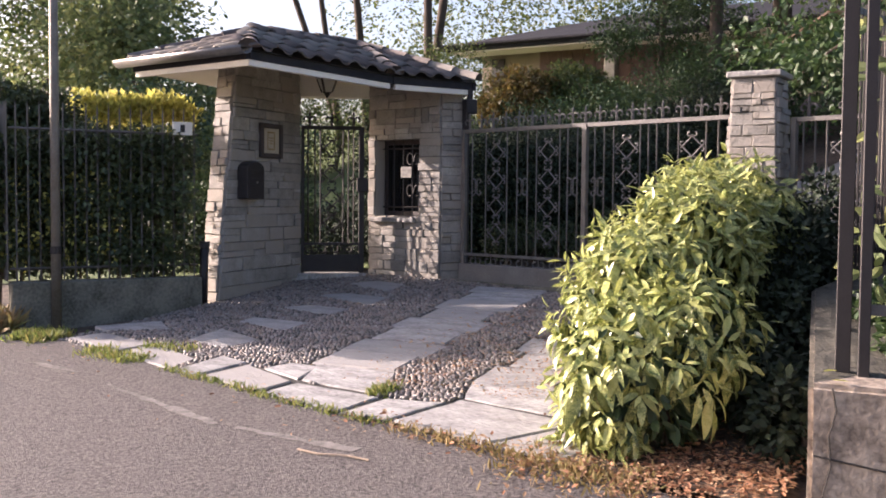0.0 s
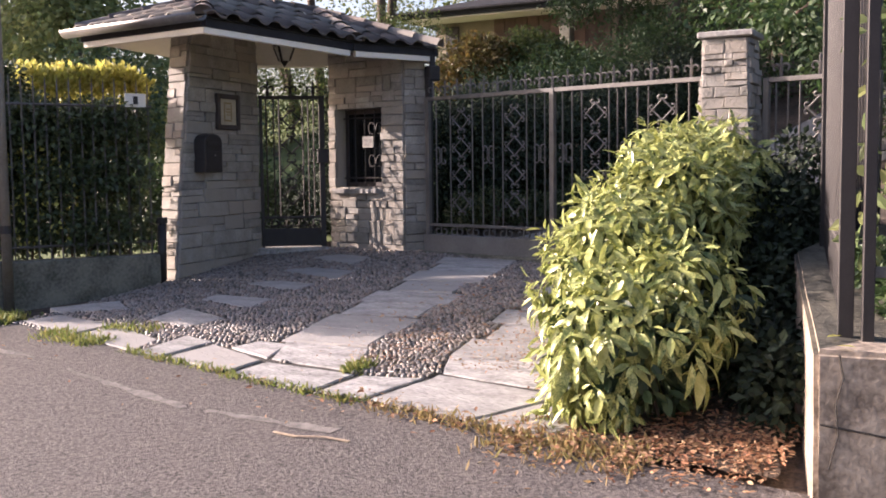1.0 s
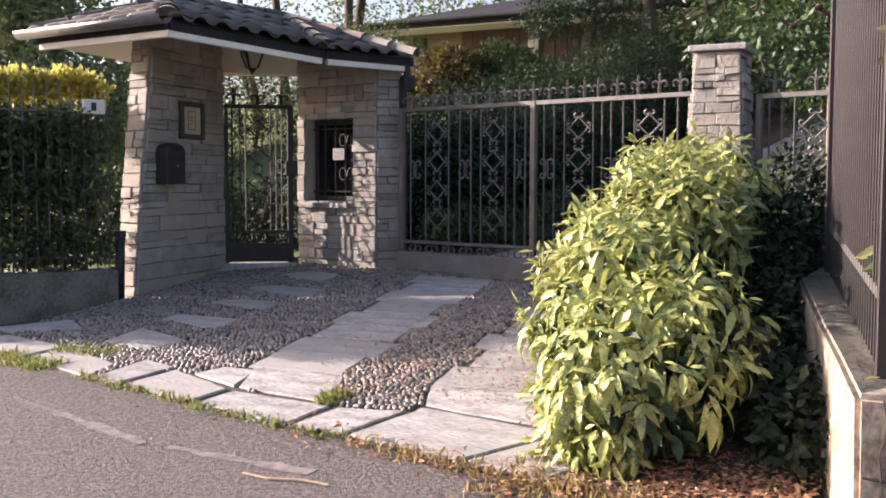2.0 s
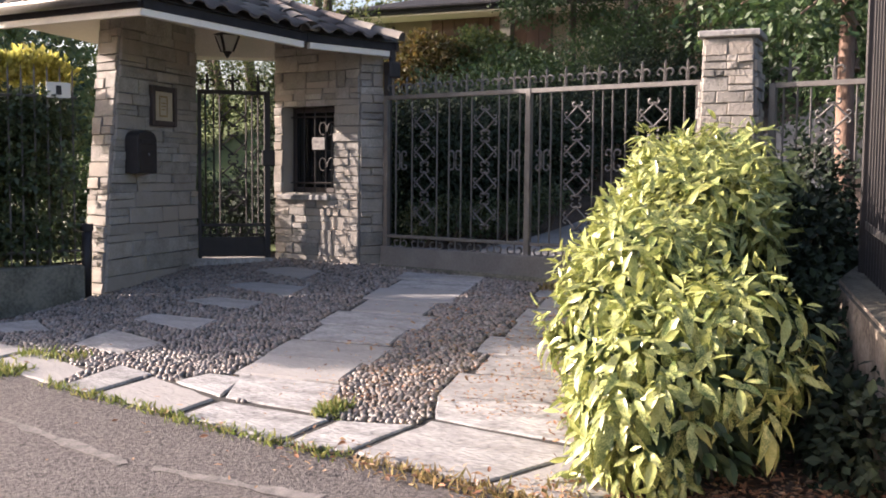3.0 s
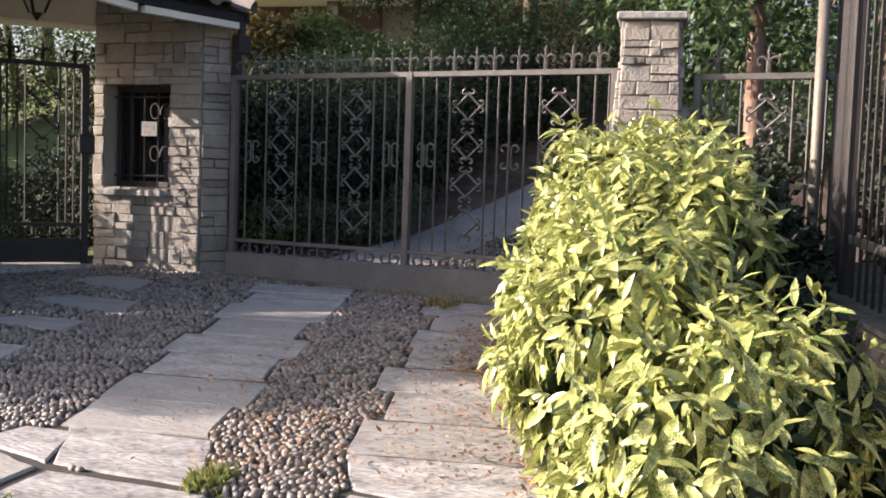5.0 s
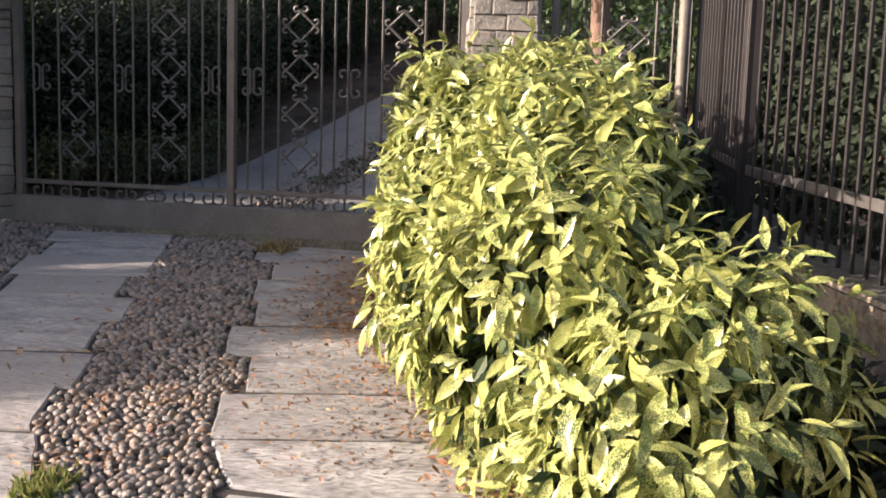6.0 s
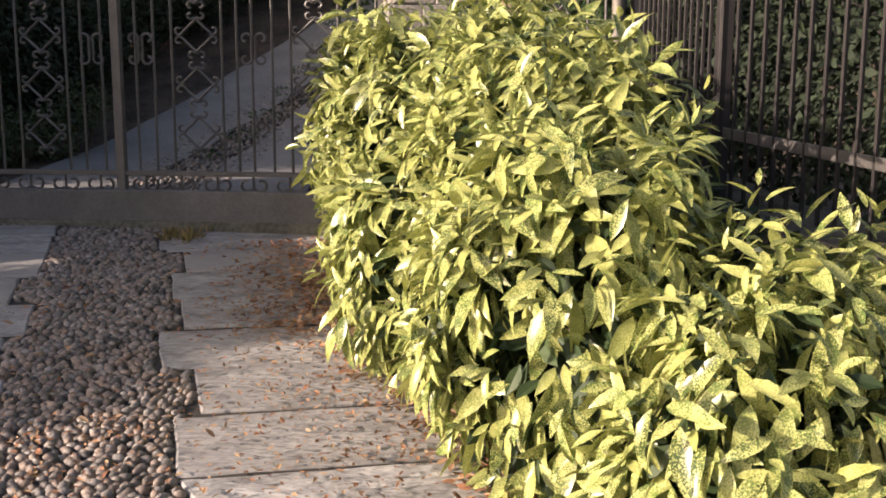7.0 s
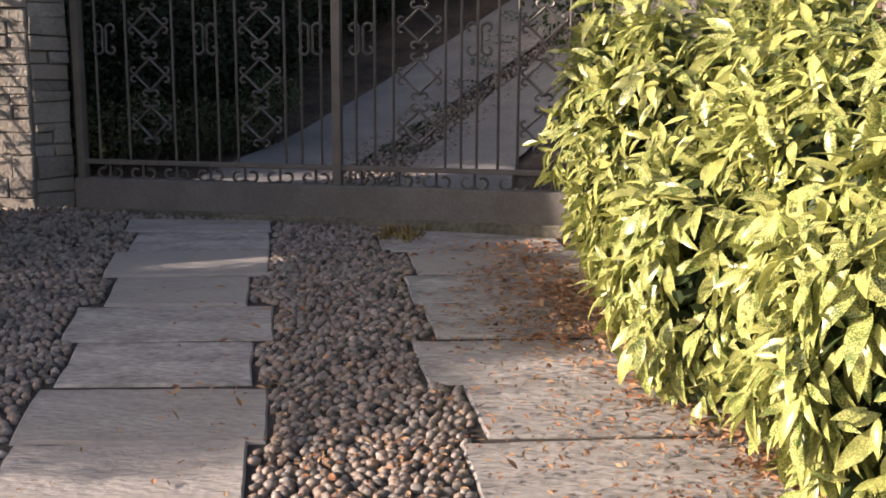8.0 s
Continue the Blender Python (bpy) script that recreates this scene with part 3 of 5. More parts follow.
def gp(s, z, d=0.0):
    p = g0 + U * s + N * d
    return Vector((p.x, p.y, z))


def spiral(c, r, start, turns, n=14, shrink=0.75):
    """Points of a flat scroll in the (s, z) plane."""
    return [(c[0] + r * (1 - shrink * k / n) * math.cos(start + turns * k / n), c[1] + r * (1 - shrink * k / n) * math.sin(start + turns * k / n)) for k in range(n + 1)]


def flat(points, r=0.006, place=lambda s, z: (s, 0, z)):
    return add_tube(bmesh.new(), [place(s, z) for s, z in points], r, 4)


def joined(lines, r=0.006, sides=4):
    bm = bmesh.new()
    for pts in lines:
        add_tube(bm, [(s, 0, z) for s, z in pts], r, sides)
    return bm


PERIOD = 0.283


def diamond_lines():
    """One scrolled lozenge: four sides, a pair of curls at each side corner and a pair of C-scrolls at top and bottom."""
    a, b = 0.10, 0.092
    out = [[(0, b), (a, 0)], [(a, 0), (0, -b)], [(0, -b), (-a, 0)], [(-a, 0), (0, b)]]
    for sx in (-1, 1):
        for sz in (-1, 1):
            out.append([(sx * x, sz * z) for x, z in [(a - 0.018, 0.012)] + spiral((a + 0.004, 0.03), 0.026, -2.2, 4.6, shrink=0.6)])
            out.append([(sx * x, sz * z) for x, z in [(0.0, b)] + spiral((0.03, b + 0.022), 0.025, -2.6, 4.6, shrink=0.6)])
    return out


DIAMOND = mesh_of(joined(diamond_lines(), 0.008), iron)
BUTTERFLY = mesh_of(joined([[(s * x, k * z) for x, z in [(0.012, 0.0), (0.012, 0.045)] + spiral((0.046, 0.058), 0.036, math.pi, -4.6, shrink=0.6)] for s in (-1, 1) for k in (-1, 1)] + [[(s * 0.012, -0.05), (s * 0.012, 0.05)] for s in (-1, 1)], 0.0085), iron)
FINIAL = mesh_of(joined([[(0, 0), (0, 0.12)]] + [[(s * x, z) for x, z in [(0.006, 0.0), (0.008, 0.05)] + spiral((0.043, 0.07), 0.038, math.pi, -4.4, shrink=0.5)] for s in (-1, 1)], 0.009), iron)
SPIKE = mesh_of(add_tube(bmesh.new(), [(0, 0, 0.1), (0, 0, 0.135), (0, 0, 0.175)], 0.01, 4, [0.008, 0.014, 0.001]), iron)
TAIL = mesh_of(joined([[(0, 0.055), (0, -0.055)]] + [[(s * x, z) for x, z in [(0.006, -0.045)] + spiral((0.045, -0.002), 0.04, -2.4, 4.6, shrink=0.45)] for s in (-1, 1)], 0.0085), iron)


def iron_panel(name, label, category, base, ang, length, z0, z1, bars, diamonds, flies, finials, tails, low, posts, bottom_plate=None, rail=0.02, group=""):
    """A wrought-iron panel: frame, rails, bars and scroll pieces; s runs along it."""
    t = thing(name, label, category, base, group)
    t.matrix_world = Matrix.Translation(base) @ pose(0, 0, 0, 0, 0, ang)
    zb = base[2]
    part("top_rail", box(Matrix.Translation((length / 2, 0, z1 - zb)), (length, 0.035, 2 * rail), 0.003), iron, t)
    part("bottom_rail", box(Matrix.Translation((length / 2, 0, low - zb)), (length, 0.03, 0.03), 0.003), iron, t)
    for s, w in posts:
        part("post", box(Matrix.Translation((s, 0, (z0 + z1) / 2 - zb)), (w, 0.05, z1 - z0 + 0.03), 0.004), iron, t)
    bar = mesh_of(add_tube(bmesh.new(), [(0, 0, low - zb), (0, 0, z1 - zb)], 0.0085, 4), iron)
    for s in bars:
        part("bar", bar, None, t).location = (s, 0, 0)
    for s in diamonds:
        n = int((z1 - low - 0.08) / PERIOD)
        for k in range(n):
            part("lozenge_scroll", DIAMOND, None, t).location = (s, 0, z1 - zb - 0.24 - PERIOD * k)
    for s, z in flies:
        part("butterfly_scroll", BUTTERFLY, None, t).location = (s, 0, z - zb)
    for s in finials:
        f = part("finial", FINIAL, None, t)
        f.location = (s, 0, z1 - zb + rail)
        part("spike", SPIKE, None, f)
    for s in tails:
        part("tail_scroll", TAIL, None, t).location = (s, 0, low - zb - 0.06)
    if bottom_plate:
        part("kick_plate", box(Matrix.Translation((length / 2, 0, (bottom_plate[0] + bottom_plate[1]) / 2 - zb)), (length, 0.02, bottom_plate[1] - bottom_plate[0]), 0.003), dark_iron, t, "solid dark sheet panel")
    return t


bars = [0.14, 0.34, 0.64, 0.78, 0.92, 1.04, 1.34, 1.44, 1.56, 1.77, 1.88, 1.99, 2.29, 2.38, 2.47, 2.59, 2.70, 2.98, 3.1, 3.2]
fin = [0.1, 0.27, 0.44, 0.62, 0.8, 0.98, 1.15, 1.33, 1.5, 1.655, 1.83, 2.02, 2.2, 2.34, 2.53, 2.73, 2.93, 3.12]
gate = iron_panel("driveway_gate", "dark wrought-iron sliding driveway gate with scrollwork", "gate", gp(0, 0.61), -45, 3.26, 0.78, 2.22, bars, (0.49, 1.19, 2.14, 2.84),
                  [(0.85, 1.62), (1.50, 1.62), (1.80, 1.62), (2.48, 1.62), (3.15, 1.62), (0.2, 1.62)], fin, [0.2, 0.42, 0.64, 0.86, 1.08, 1.3, 1.52, 1.8, 2.02, 2.24, 2.46, 2.68, 2.9, 3.12], 0.89, [(0.02, 0.05), (1.655, 0.055), (3.24, 0.05)])
part("base_beam", box(Matrix.Translation((1.63, 0, 0.085)), (3.3, 0.09, 0.19), 0.006), grey_paint, gate, "grey painted bottom beam")
solid("gate_track", box(Matrix.Translation(gp(1.64, 0.575)) @ pose(0, 0, 0, 0, 0, -45), (3.32, 0.16, 0.07), 0.006), plinth_concrete, "concrete strip under the sliding gate", "track", kind="structure")
solid("gate_stop_post", box(Matrix.Translation(gp(-0.02, 1.5, 0.06)) @ pose(0, 0, 0, 0, 0, -45), (0.06, 0.06, 1.9), 0.004), dark_iron, "dark steel guide post beside the sliding gate", "post")

KA, KB = (-1.64, 11.64), (-0.93, 11.76)
kang = math.degrees(math.atan2(KB[1] - KA[1], KB[0] - KA[0]))
kl = math.hypot(KB[0] - KA[0], KB[1] - KA[1])
wicket = iron_panel("wicket_gate", "dark wrought-iron pedestrian gate with scrolls and kick plate", "gate", (*KA, 0.62), kang, kl, 0.64, 2.29, [0.08, 0.16, 0.22, 0.48, 0.54, 0.6], (0.35,), [], [0.1, 0.35, 0.6], [0.12, 0.28, 0.42, 0.58], 0.96, [(0.02, 0.035), (kl - 0.03, 0.06)], (0.64, 0.84))
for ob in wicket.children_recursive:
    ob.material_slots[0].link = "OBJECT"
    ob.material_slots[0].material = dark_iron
lock_box = part("lock_box", box(Matrix.Translation((kl - 0.02, -0.01, 1.02)), (0.13, 0.07, 0.16), 0.008), dark_iron, wicket, "dark lock case")
part("handle", add_tube(bmesh.new(), [(kl - 0.09, -0.04, 1.08), (kl - 0.13, -0.07, 1.09), (kl - 0.16, -0.07, 1.05), (kl - 0.15, -0.06, 1.0)], 0.008, 6), dark_iron, lock_box)
solid("threshold", prism([(-1.68, 11.56), (-0.90, 11.68), (-0.96, 11.9), (-1.74, 11.8)], 0.45, 0.625), granite, "pale stone step below the wicket gate", "step")

# stone pillar at the far end of the gate, with its cap
pillar = thing("gate_pillar", "tapering rough stone gate pillar with grey cap slab", "pillar", gp(3.48, 0.5))
pillar.matrix_world = Matrix.Translation(gp(3.48, 0.5)) @ pose(0, 0, 0, 0, 0, -31)
PW0, PW1 = 0.255, 0.175
part("core", taper([(-PW0, -PW0), (PW0, -PW0), (PW0, PW0), (-PW0, PW0)], [(-PW1, -PW1), (PW1, -PW1), (PW1, PW1), (-PW1, PW1)], -0.1, 2.03), mortar, pillar)
part("cap", box(Matrix.Translation((0, 0, 2.05)), (0.45, 0.45, 0.05), 0.008), granite, pillar, "flat grey cap slab")

side_len = 0.92
side = iron_panel("side_fence", "dark wrought-iron fence panel with scrolls beside the pillar", "fence", gp(3.78, 0.9), -45, side_len, 0.95, 2.17, [0.1, 0.2, 0.3, 0.62, 0.72, 0.82], (0.46,), [(0.2, 1.62)], [0.14, 0.46, 0.78], [0.2, 0.46, 0.7], 1.06, [(0.02, 0.05), (side_len - 0.02, 0.06)])
solid("fence_kerb", box(Matrix.Translation(gp(4.24, 0.72)) @ pose(0, 0, 0, 0, 0, -45), (0.95, 0.2, 0.46), 0.01), plinth_concrete, "low concrete kerb below the fence panel", "kerb")
pole = thing("steel_pole", "weathered galvanised steel pole beside the fence", "pole", (3.38, 7.86, 0.5))
part("tube", local(pole, add_tube(bmesh.new(), [(3.38, 7.86, 0.45), (3.38, 7.86, 2.75)], 0.034, 10)), galvanised, pole, smooth=True)
part("cap", local(pole, add_tube(bmesh.new(), [(3.38, 7.86, 2.75), (3.38, 7.86, 2.78)], 0.038, 10)), dark_iron, pole)

# ---- concrete wall and flat-bar fence ----


def rw_top(x, y):
    return 0.78 + 0.07 * (y - 4.0)


RW = [(1.44, 3.97), (2.33, 6.4), (3.35, 7.72), (3.68, 7.6), (2.85, 6.4), (1.95, 4.3), (5.5, 3.3), (5.4, 2.6)]
bm = prism(RW, lambda x, y: G(x, y) - 0.25, rw_top)
bmesh.ops.triangulate(bm, faces=[f for f in bm.faces if len(f.verts) > 4])
bmesh.ops.bevel(bm, geom=[e for e in bm.edges if e.calc_face_angle(0) > 0.9], offset=0.02, segments=2, affect="EDGES")
bmesh.ops.subdivide_edges(bm, edges=[e for e in bm.edges if e.calc_length() > 0.25], cuts=3, use_grid_fill=True)
for v in bm.verts:
    v.co += Vector((noise.noise(v.co * 4), noise.noise(v.co * 4 + Vector((9, 0, 0))), noise.noise(v.co * 5 + Vector((0, 9, 0))))) * 0.012
rw = solid("retaining_wall", bm, concrete, "weathered cracked concrete retaining wall", "wall", kind="structure")
# top behind the front corner: moss, plus shade put into the colour
rw.data.materials.append(moss_shade_top)
for poly in rw.data.polygons:
    if poly.normal.z > 0.8 and poly.center.y - 0.33 * (1.44 - poly.center.x) > 4.15:
        poly.material_index = 1
for pts in ([(1.52, 3.935, 0.77), (1.535, 3.93, 0.68), (1.51, 3.938, 0.58), (1.52, 3.935, 0.46), (1.49, 3.943, 0.33)], [(1.46, 3.955, 0.50), (1.7, 3.875, 0.46), (2.1, 3.735, 0.45)]):
    part("crack", add_tube(bmesh.new(), pts, 0.004, 4), grit, rw)

FENCE = [(1.66, 4.2), (2.60, 6.60), (3.5, 7.83)]
fence = thing("bar_fence", "tall dark fence of slim upright steel bars", "fence", (1.66, 4.2, rw_top(1.66, 4.2)))
flat_bar = mesh_of(box(Matrix.Translation((0, 0, 0.93)), (0.013, 0.016, 1.86), 0.002), dark_iron)
flat_post = mesh_of(box(Matrix.Translation((0, 0, 0.95)), (0.045, 0.06, 1.9), 0.003), dark_iron)
fo = fence.matrix_world.translation
for (x0, y0), (x1, y1), gap in ((FENCE[0], FENCE[1], 0.09), (FENCE[1], FENCE[2], 0.09), ((1.72, 4.135), (5.0, 2.95), 0.12)):
    n = int(math.hypot(x1 - x0, y1 - y0) / gap)
    ang = math.degrees(math.atan2(y1 - y0, x1 - x0))
    for k in range(n + 1):
        x, y = x0 + (x1 - x0) * k / n, y0 + (y1 - y0) * k / n
        ob = part("post" if k in (0, n) else "bar", flat_post if k in (0, n) else flat_bar, None, fence)
        ob.matrix_basis = Matrix.Translation(-fo) @ pose(x, y, rw_top(x, y) - 0.02, 0, 0, ang)
    for z in (0.27, 1.78):
        p, q = Vector((x0, y0, rw_top(x0, y0) + z)), Vector((x1, y1, rw_top(x1, y1) + z))
        d = q - p
        m = Matrix.Translation((p + q) / 2) @ pose(0, 0, 0, 0, -math.degrees(math.atan2(d.z, math.hypot(d.x, d.y))), ang)
        part("rail", local(fence, box(m, (d.length, 0.012, 0.045), 0.002)), iron, fence)

# ---- plinth, railings, lamp pole on the hedge side ----
LA, LB = Vector((-3.95, 9.27, 0)), Vector((-2.42, 10.17, 0))
ld = (LB - LA).normalized()
ln = Vector((-ld.y, ld.x, 0))
bm = prism([(LA.x, LA.y), (LB.x, LB.y), (LB.x + ln.x * 0.22, LB.y + ln.y * 0.22), (LA.x + ln.x * 0.22, LA.y + ln.y * 0.22)], lambda x, y: G(x, y) - 0.2, 0.69)
bmesh.ops.bevel(bm, geom=[e for e in bm.edges], offset=0.012, segments=1, affect="EDGES")
solid("low_wall", bm, plinth_concrete, "low mossy concrete wall below the railings", "wall", kind="structure")
rail_l = thing("railing", "thin dark iron railings along the hedge", "railing", (LA.x, LA.y, 0.69))
thin = mesh_of(add_tube(bmesh.new(), [(0, 0, 0), (0, 0, 1.60), (0, 0, 1.68)], 0.008, 5, [0.008, 0.008, 0.001]), iron)
for k in range(17):
    p = LA + ld * (0.06 + 0.104 * k) + ln * 0.1
    part("bar", thin, None, rail_l).location = (p.x - LA.x, p.y - LA.y, 0)
for z in (0.12, 1.42):
    part("rail", add_tube(bmesh.new(), [ln * 0.1 + Vector((0, 0, z)), ln * 0.1 + ld * 1.76 + Vector((0, 0, z))], 0.012, 4), iron, rail_l)
for k in range(6):
    part("bar", thin, None, rail_l).location = (ln * (0.1 + 0.11 * k) - ld * 0.02)
tile_at = LA + ld * 1.60 + ln * 0.07
num = thing("number_plate", "white house number plate wired to the railings", "sign", (tile_at.x, tile_at.y, 2.165))
lang = math.degrees(math.atan2(ld.y, ld.x))
num_sheet = part("plate", box(pose(0, 0, 0, 0, 0, lang), (0.2, 0.012, 0.13), 0.004), white_plaster, num)
part("print", box(pose(0, 0, 0, 0, 0, lang) @ Matrix.Translation((0.0, -0.0075, 0)), (0.045, 0.003, 0.075)), dark_iron, num_sheet, "dark bar of print")
lp = LA + ld * 0.38 - ln * 0.03
lamp = thing("lamp_post", "slim weathered steel lamp post by the railings", "post", (lp.x, lp.y, G(lp.x, lp.y)))
part("shaft", local(lamp, add_tube(bmesh.new(), [(lp.x, lp.y, 0.2), (lp.x, lp.y, 2.3), (lp.x, lp.y, 5.2)], 0.04, 10, [0.045, 0.042, 0.032])), galvanised, lamp, smooth=True)
part("collar", local(lamp, add_tube(bmesh.new(), [(lp.x, lp.y, 0.95), (lp.x, lp.y, 1.02)], 0.052, 10)), dark_iron, lamp)

# ---- planting ----


def aucuba_material(single):
    """Glossy green leaves densely speckled with yellow."""
    m = mat("aucuba_leaf", (0.11, 0.16, 0.038), 0.3, dark=(0.04, 0.085, 0.018), scale=5, fine=40, bump=0.1, depth=0.003, per_island=0 if single else 0.4, per_object=0.4 if single else 0, hue=(0.36, 0.385, 0.11))
    nt = m.node_tree
    n, l = nt.nodes, nt.links
    b = n["Principled BSDF"]
    src = b.inputs["Base Color"].links[0].from_socket
    tc = n.new("ShaderNodeTexCoord")
    fleck, cloud = n.new("ShaderNodeTexNoise"), n.new("ShaderNodeTexNoise")
    for q, scale, detail in ((fleck, 240, 2.0), (cloud, 26, 1.0)):
        q.inputs["Scale"].default_value = scale
        q.inputs["Detail"].default_value = detail
        q.inputs["Roughness"].default_value = 0.7
        l.new(tc.outputs["Object"], q.inputs["Vector"])
    both = n.new("ShaderNodeMath")
    both.operation = "MULTIPLY_ADD"
    both.inputs[1].default_value = 0.45
    l.new(cloud.outputs[0], both.inputs[0])
    l.new(fleck.outputs[0], both.inputs[2])
    rp = n.new("ShaderNodeValToRGB")
    rp.color_ramp.elements[0].position, rp.color_ramp.elements[1].position = 0.475, 0.545
    half = n.new("ShaderNodeMath")
    half.operation = "MULTIPLY"
    half.inputs[1].default_value = 0.69
    l.new(both.outputs[0], half.inputs[0])
    l.new(half.outputs[0], rp.inputs[0])
    mx = n.new("ShaderNodeMix")
    mx.data_type = "RGBA"
    l.new(rp.outputs[0], mx.inputs["Factor"])
    l.new(src, mx.inputs["A"])
    mx.inputs["B"].default_value = (0.52, 0.53, 0.19, 1)
    l.new(mx.outputs["Result"], b.inputs["Base Color"])
    tr = n.new("ShaderNodeBsdfTranslucent")
    l.new(mx.outputs["Result"], tr.inputs[0])
    ms = n.new("ShaderNodeMixShader")
    ms.inputs[0].default_value = 0.22
    l.new(b.outputs[0], ms.inputs[1])
    l.new(tr.outputs[0], ms.inputs[2])
    l.new(ms.outputs[0], n["Material Output"].inputs[0])
    return m


def blade_leaf(arch, width, fold):
    """A lance-shaped leaf of length 1, folded along its midrib and arching down."""
    v, f = [(0, 0, 0)], []
    st = [(0.16, 0.55), (0.36, 0.95), (0.6, 0.9), (0.82, 0.5)]
    for x, w in st:
        z = -arch * x * x
        v += [(x, width * w, z + fold * w), (x, 0, z), (x, -width * w, z + fold * w)]
    v.append((1, 0, -arch * 1.05))
    f += [(0, 2, 1), (0, 3, 2)]
    for k in range(3):
        a = 1 + 3 * k
        f += [(a, a + 1, a + 4, a + 3), (a + 1, a + 2, a + 5, a + 4)]
    f += [(10, 11, 13), (11, 12, 13)]
    return v, f


BUSH = [(1.03, 5.28, 0.55, 0.50, 0.42, 0.50), (1.34, 5.42, 0.75, 0.36, 0.36, 0.41), (1.12, 6.02, 0.76, 0.44, 0.52, 0.62), (1.53, 6.5, 0.98, 0.5, 0.58, 0.72), (1.82, 6.95, 1.2, 0.42, 0.5, 0.6), (1.46, 7.0, 0.76, 0.44, 0.6, 0.6), (2.0, 7.75, 1.05, 0.48, 0.7, 0.76), (2.02, 8.2, 1.22, 0.36, 0.42, 0.6), (2.25, 7.55, 1.35, 0.34, 0.45, 0.5)]
bush = thing("aucuba_bush", "large spotted laurel bush with yellow-speckled drooping leaves", "bush", (1.4, 6.3, G(1.4, 6.3)))
bo = np.array(bush.matrix_world.translation)


def bush_shoots(n):
    p, d = clump_points(BUSH, n * 3, 0.22)
    inside = np.zeros(len(p), bool)
    for b in BUSH:
        q = (p - np.array(b[:3])) / np.array(b[3:])
        inside |= (q ** 2).sum(1) < 0.62
    low = p[:, 2] > np.array([G(x, y) for x, y in p[:, :2]]) + 0.06
    ground = np.array([G(x, y) for x, y in p[:, :2]])
    shady = p[:, 0] - 0.42 * (p[:, 1] - 5.3) > 1.22
    bare = shady & ((p[:, 2] < ground + 0.4) | ((p[:, 2] < ground + 0.75) & (rng.random(len(p)) < 0.45)))
    keep = ~inside & low & ~bare
    return p[keep][:n], d[keep][:n]


tips, outs = bush_shoots(1420)
pos, along, nrm, size, kinds = [], [], [], [], []
UP = np.array([0, 0, 1.0])
for p, d in zip(tips, outs):
    axis = d * 0.7 + UP * 0.55 + rng.normal(size=3) * 0.3
    axis /= np.linalg.norm(axis)
    side_v = np.cross(axis, rng.normal(size=3))
    side_v /= np.linalg.norm(side_v)
    other = np.cross(axis, side_v)
    a0, count = rng.random() * 6.28, rng.integers(6, 10)
    sc = 0.72 + 0.55 * rng.random()
    for k in range(count):
        t = a0 + k * 2.4
        f = k / count
        rad = side_v * math.cos(t) + other * math.sin(t)
        hang = 0.35 + 0.9 * f
        al = rad * (0.75 - 0.2 * f) + axis * (0.55 - 0.75 * f) + d * 0.4 - UP * hang * (1.25 if p[2] < 1.05 else 0.75) + rng.normal(size=3) * 0.16
        pos.append(p - axis * 0.022 * k + rad * 0.012)
        along.append(al)
        nrm.append(axis * 0.35 + d * 1.0 + UP * 0.25 + rng.normal(size=3) * 0.42)
        size.append((0.065 + 0.08 * f + 0.035 * rng.random()) * sc)
        kinds.append(0 if k < 2 else (1 if rng.random() < 0.6 else 2))
pos, along, nrm, size, kinds = np.array(pos), np.array(along), np.array(nrm), np.array(size), np.array(kinds)
auc_many, auc_one = aucuba_material(False), aucuba_material(True)
SHAPES = [blade_leaf(0.12, 0.15, 0.05), blade_leaf(0.28, 0.17, 0.05), blade_leaf(0.5, 0.155, 0.065)]
near = np.argsort(np.hypot(pos[:, 0] - 0.55, pos[:, 1] - 5.75) + 0.3 * np.abs(pos[:, 2] - 1.0))[:300]
is_near = np.zeros(len(pos), bool)
is_near[near] = True
mats_all = frames(pos - bo, along, nrm, size)
for k in range(3):
    sel = (kinds == k) & ~is_near
    part("leaf_mass", scatter(*SHAPES[k], mats_all[sel], auc_many, True), None, bush)["kind"] = "stuff"
# inner leaves whose dark colour gives the bush its shaded depth
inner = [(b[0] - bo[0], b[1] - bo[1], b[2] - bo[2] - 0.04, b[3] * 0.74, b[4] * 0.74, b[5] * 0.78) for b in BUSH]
part("inner_leaf_mass", foliage(inner, 6500, 0.1, inner_shade_leaf, droop=0.8, shell=0.5, big=True), None, bush, "inner laurel leaves, shade of the gaps put into dark green")["kind"] = "stuff"
one = []
for k in range(3):
    for s in (0.09, 0.12, 0.15, 0.18):
        one.append((k, s, scatter(*SHAPES[k], np.array([np.diag([s, s, s, 1.0])]), auc_one, True)))
for i in near:
    k, s, me = min((o for o in one if o[0] == kinds[i]), key=lambda o: abs(o[1] - size[i]))
    m = mats_all[i].copy()
    m[:3, :3] /= size[i]
    part("leaf", me, None, bush).matrix_basis = Matrix(m.tolist())
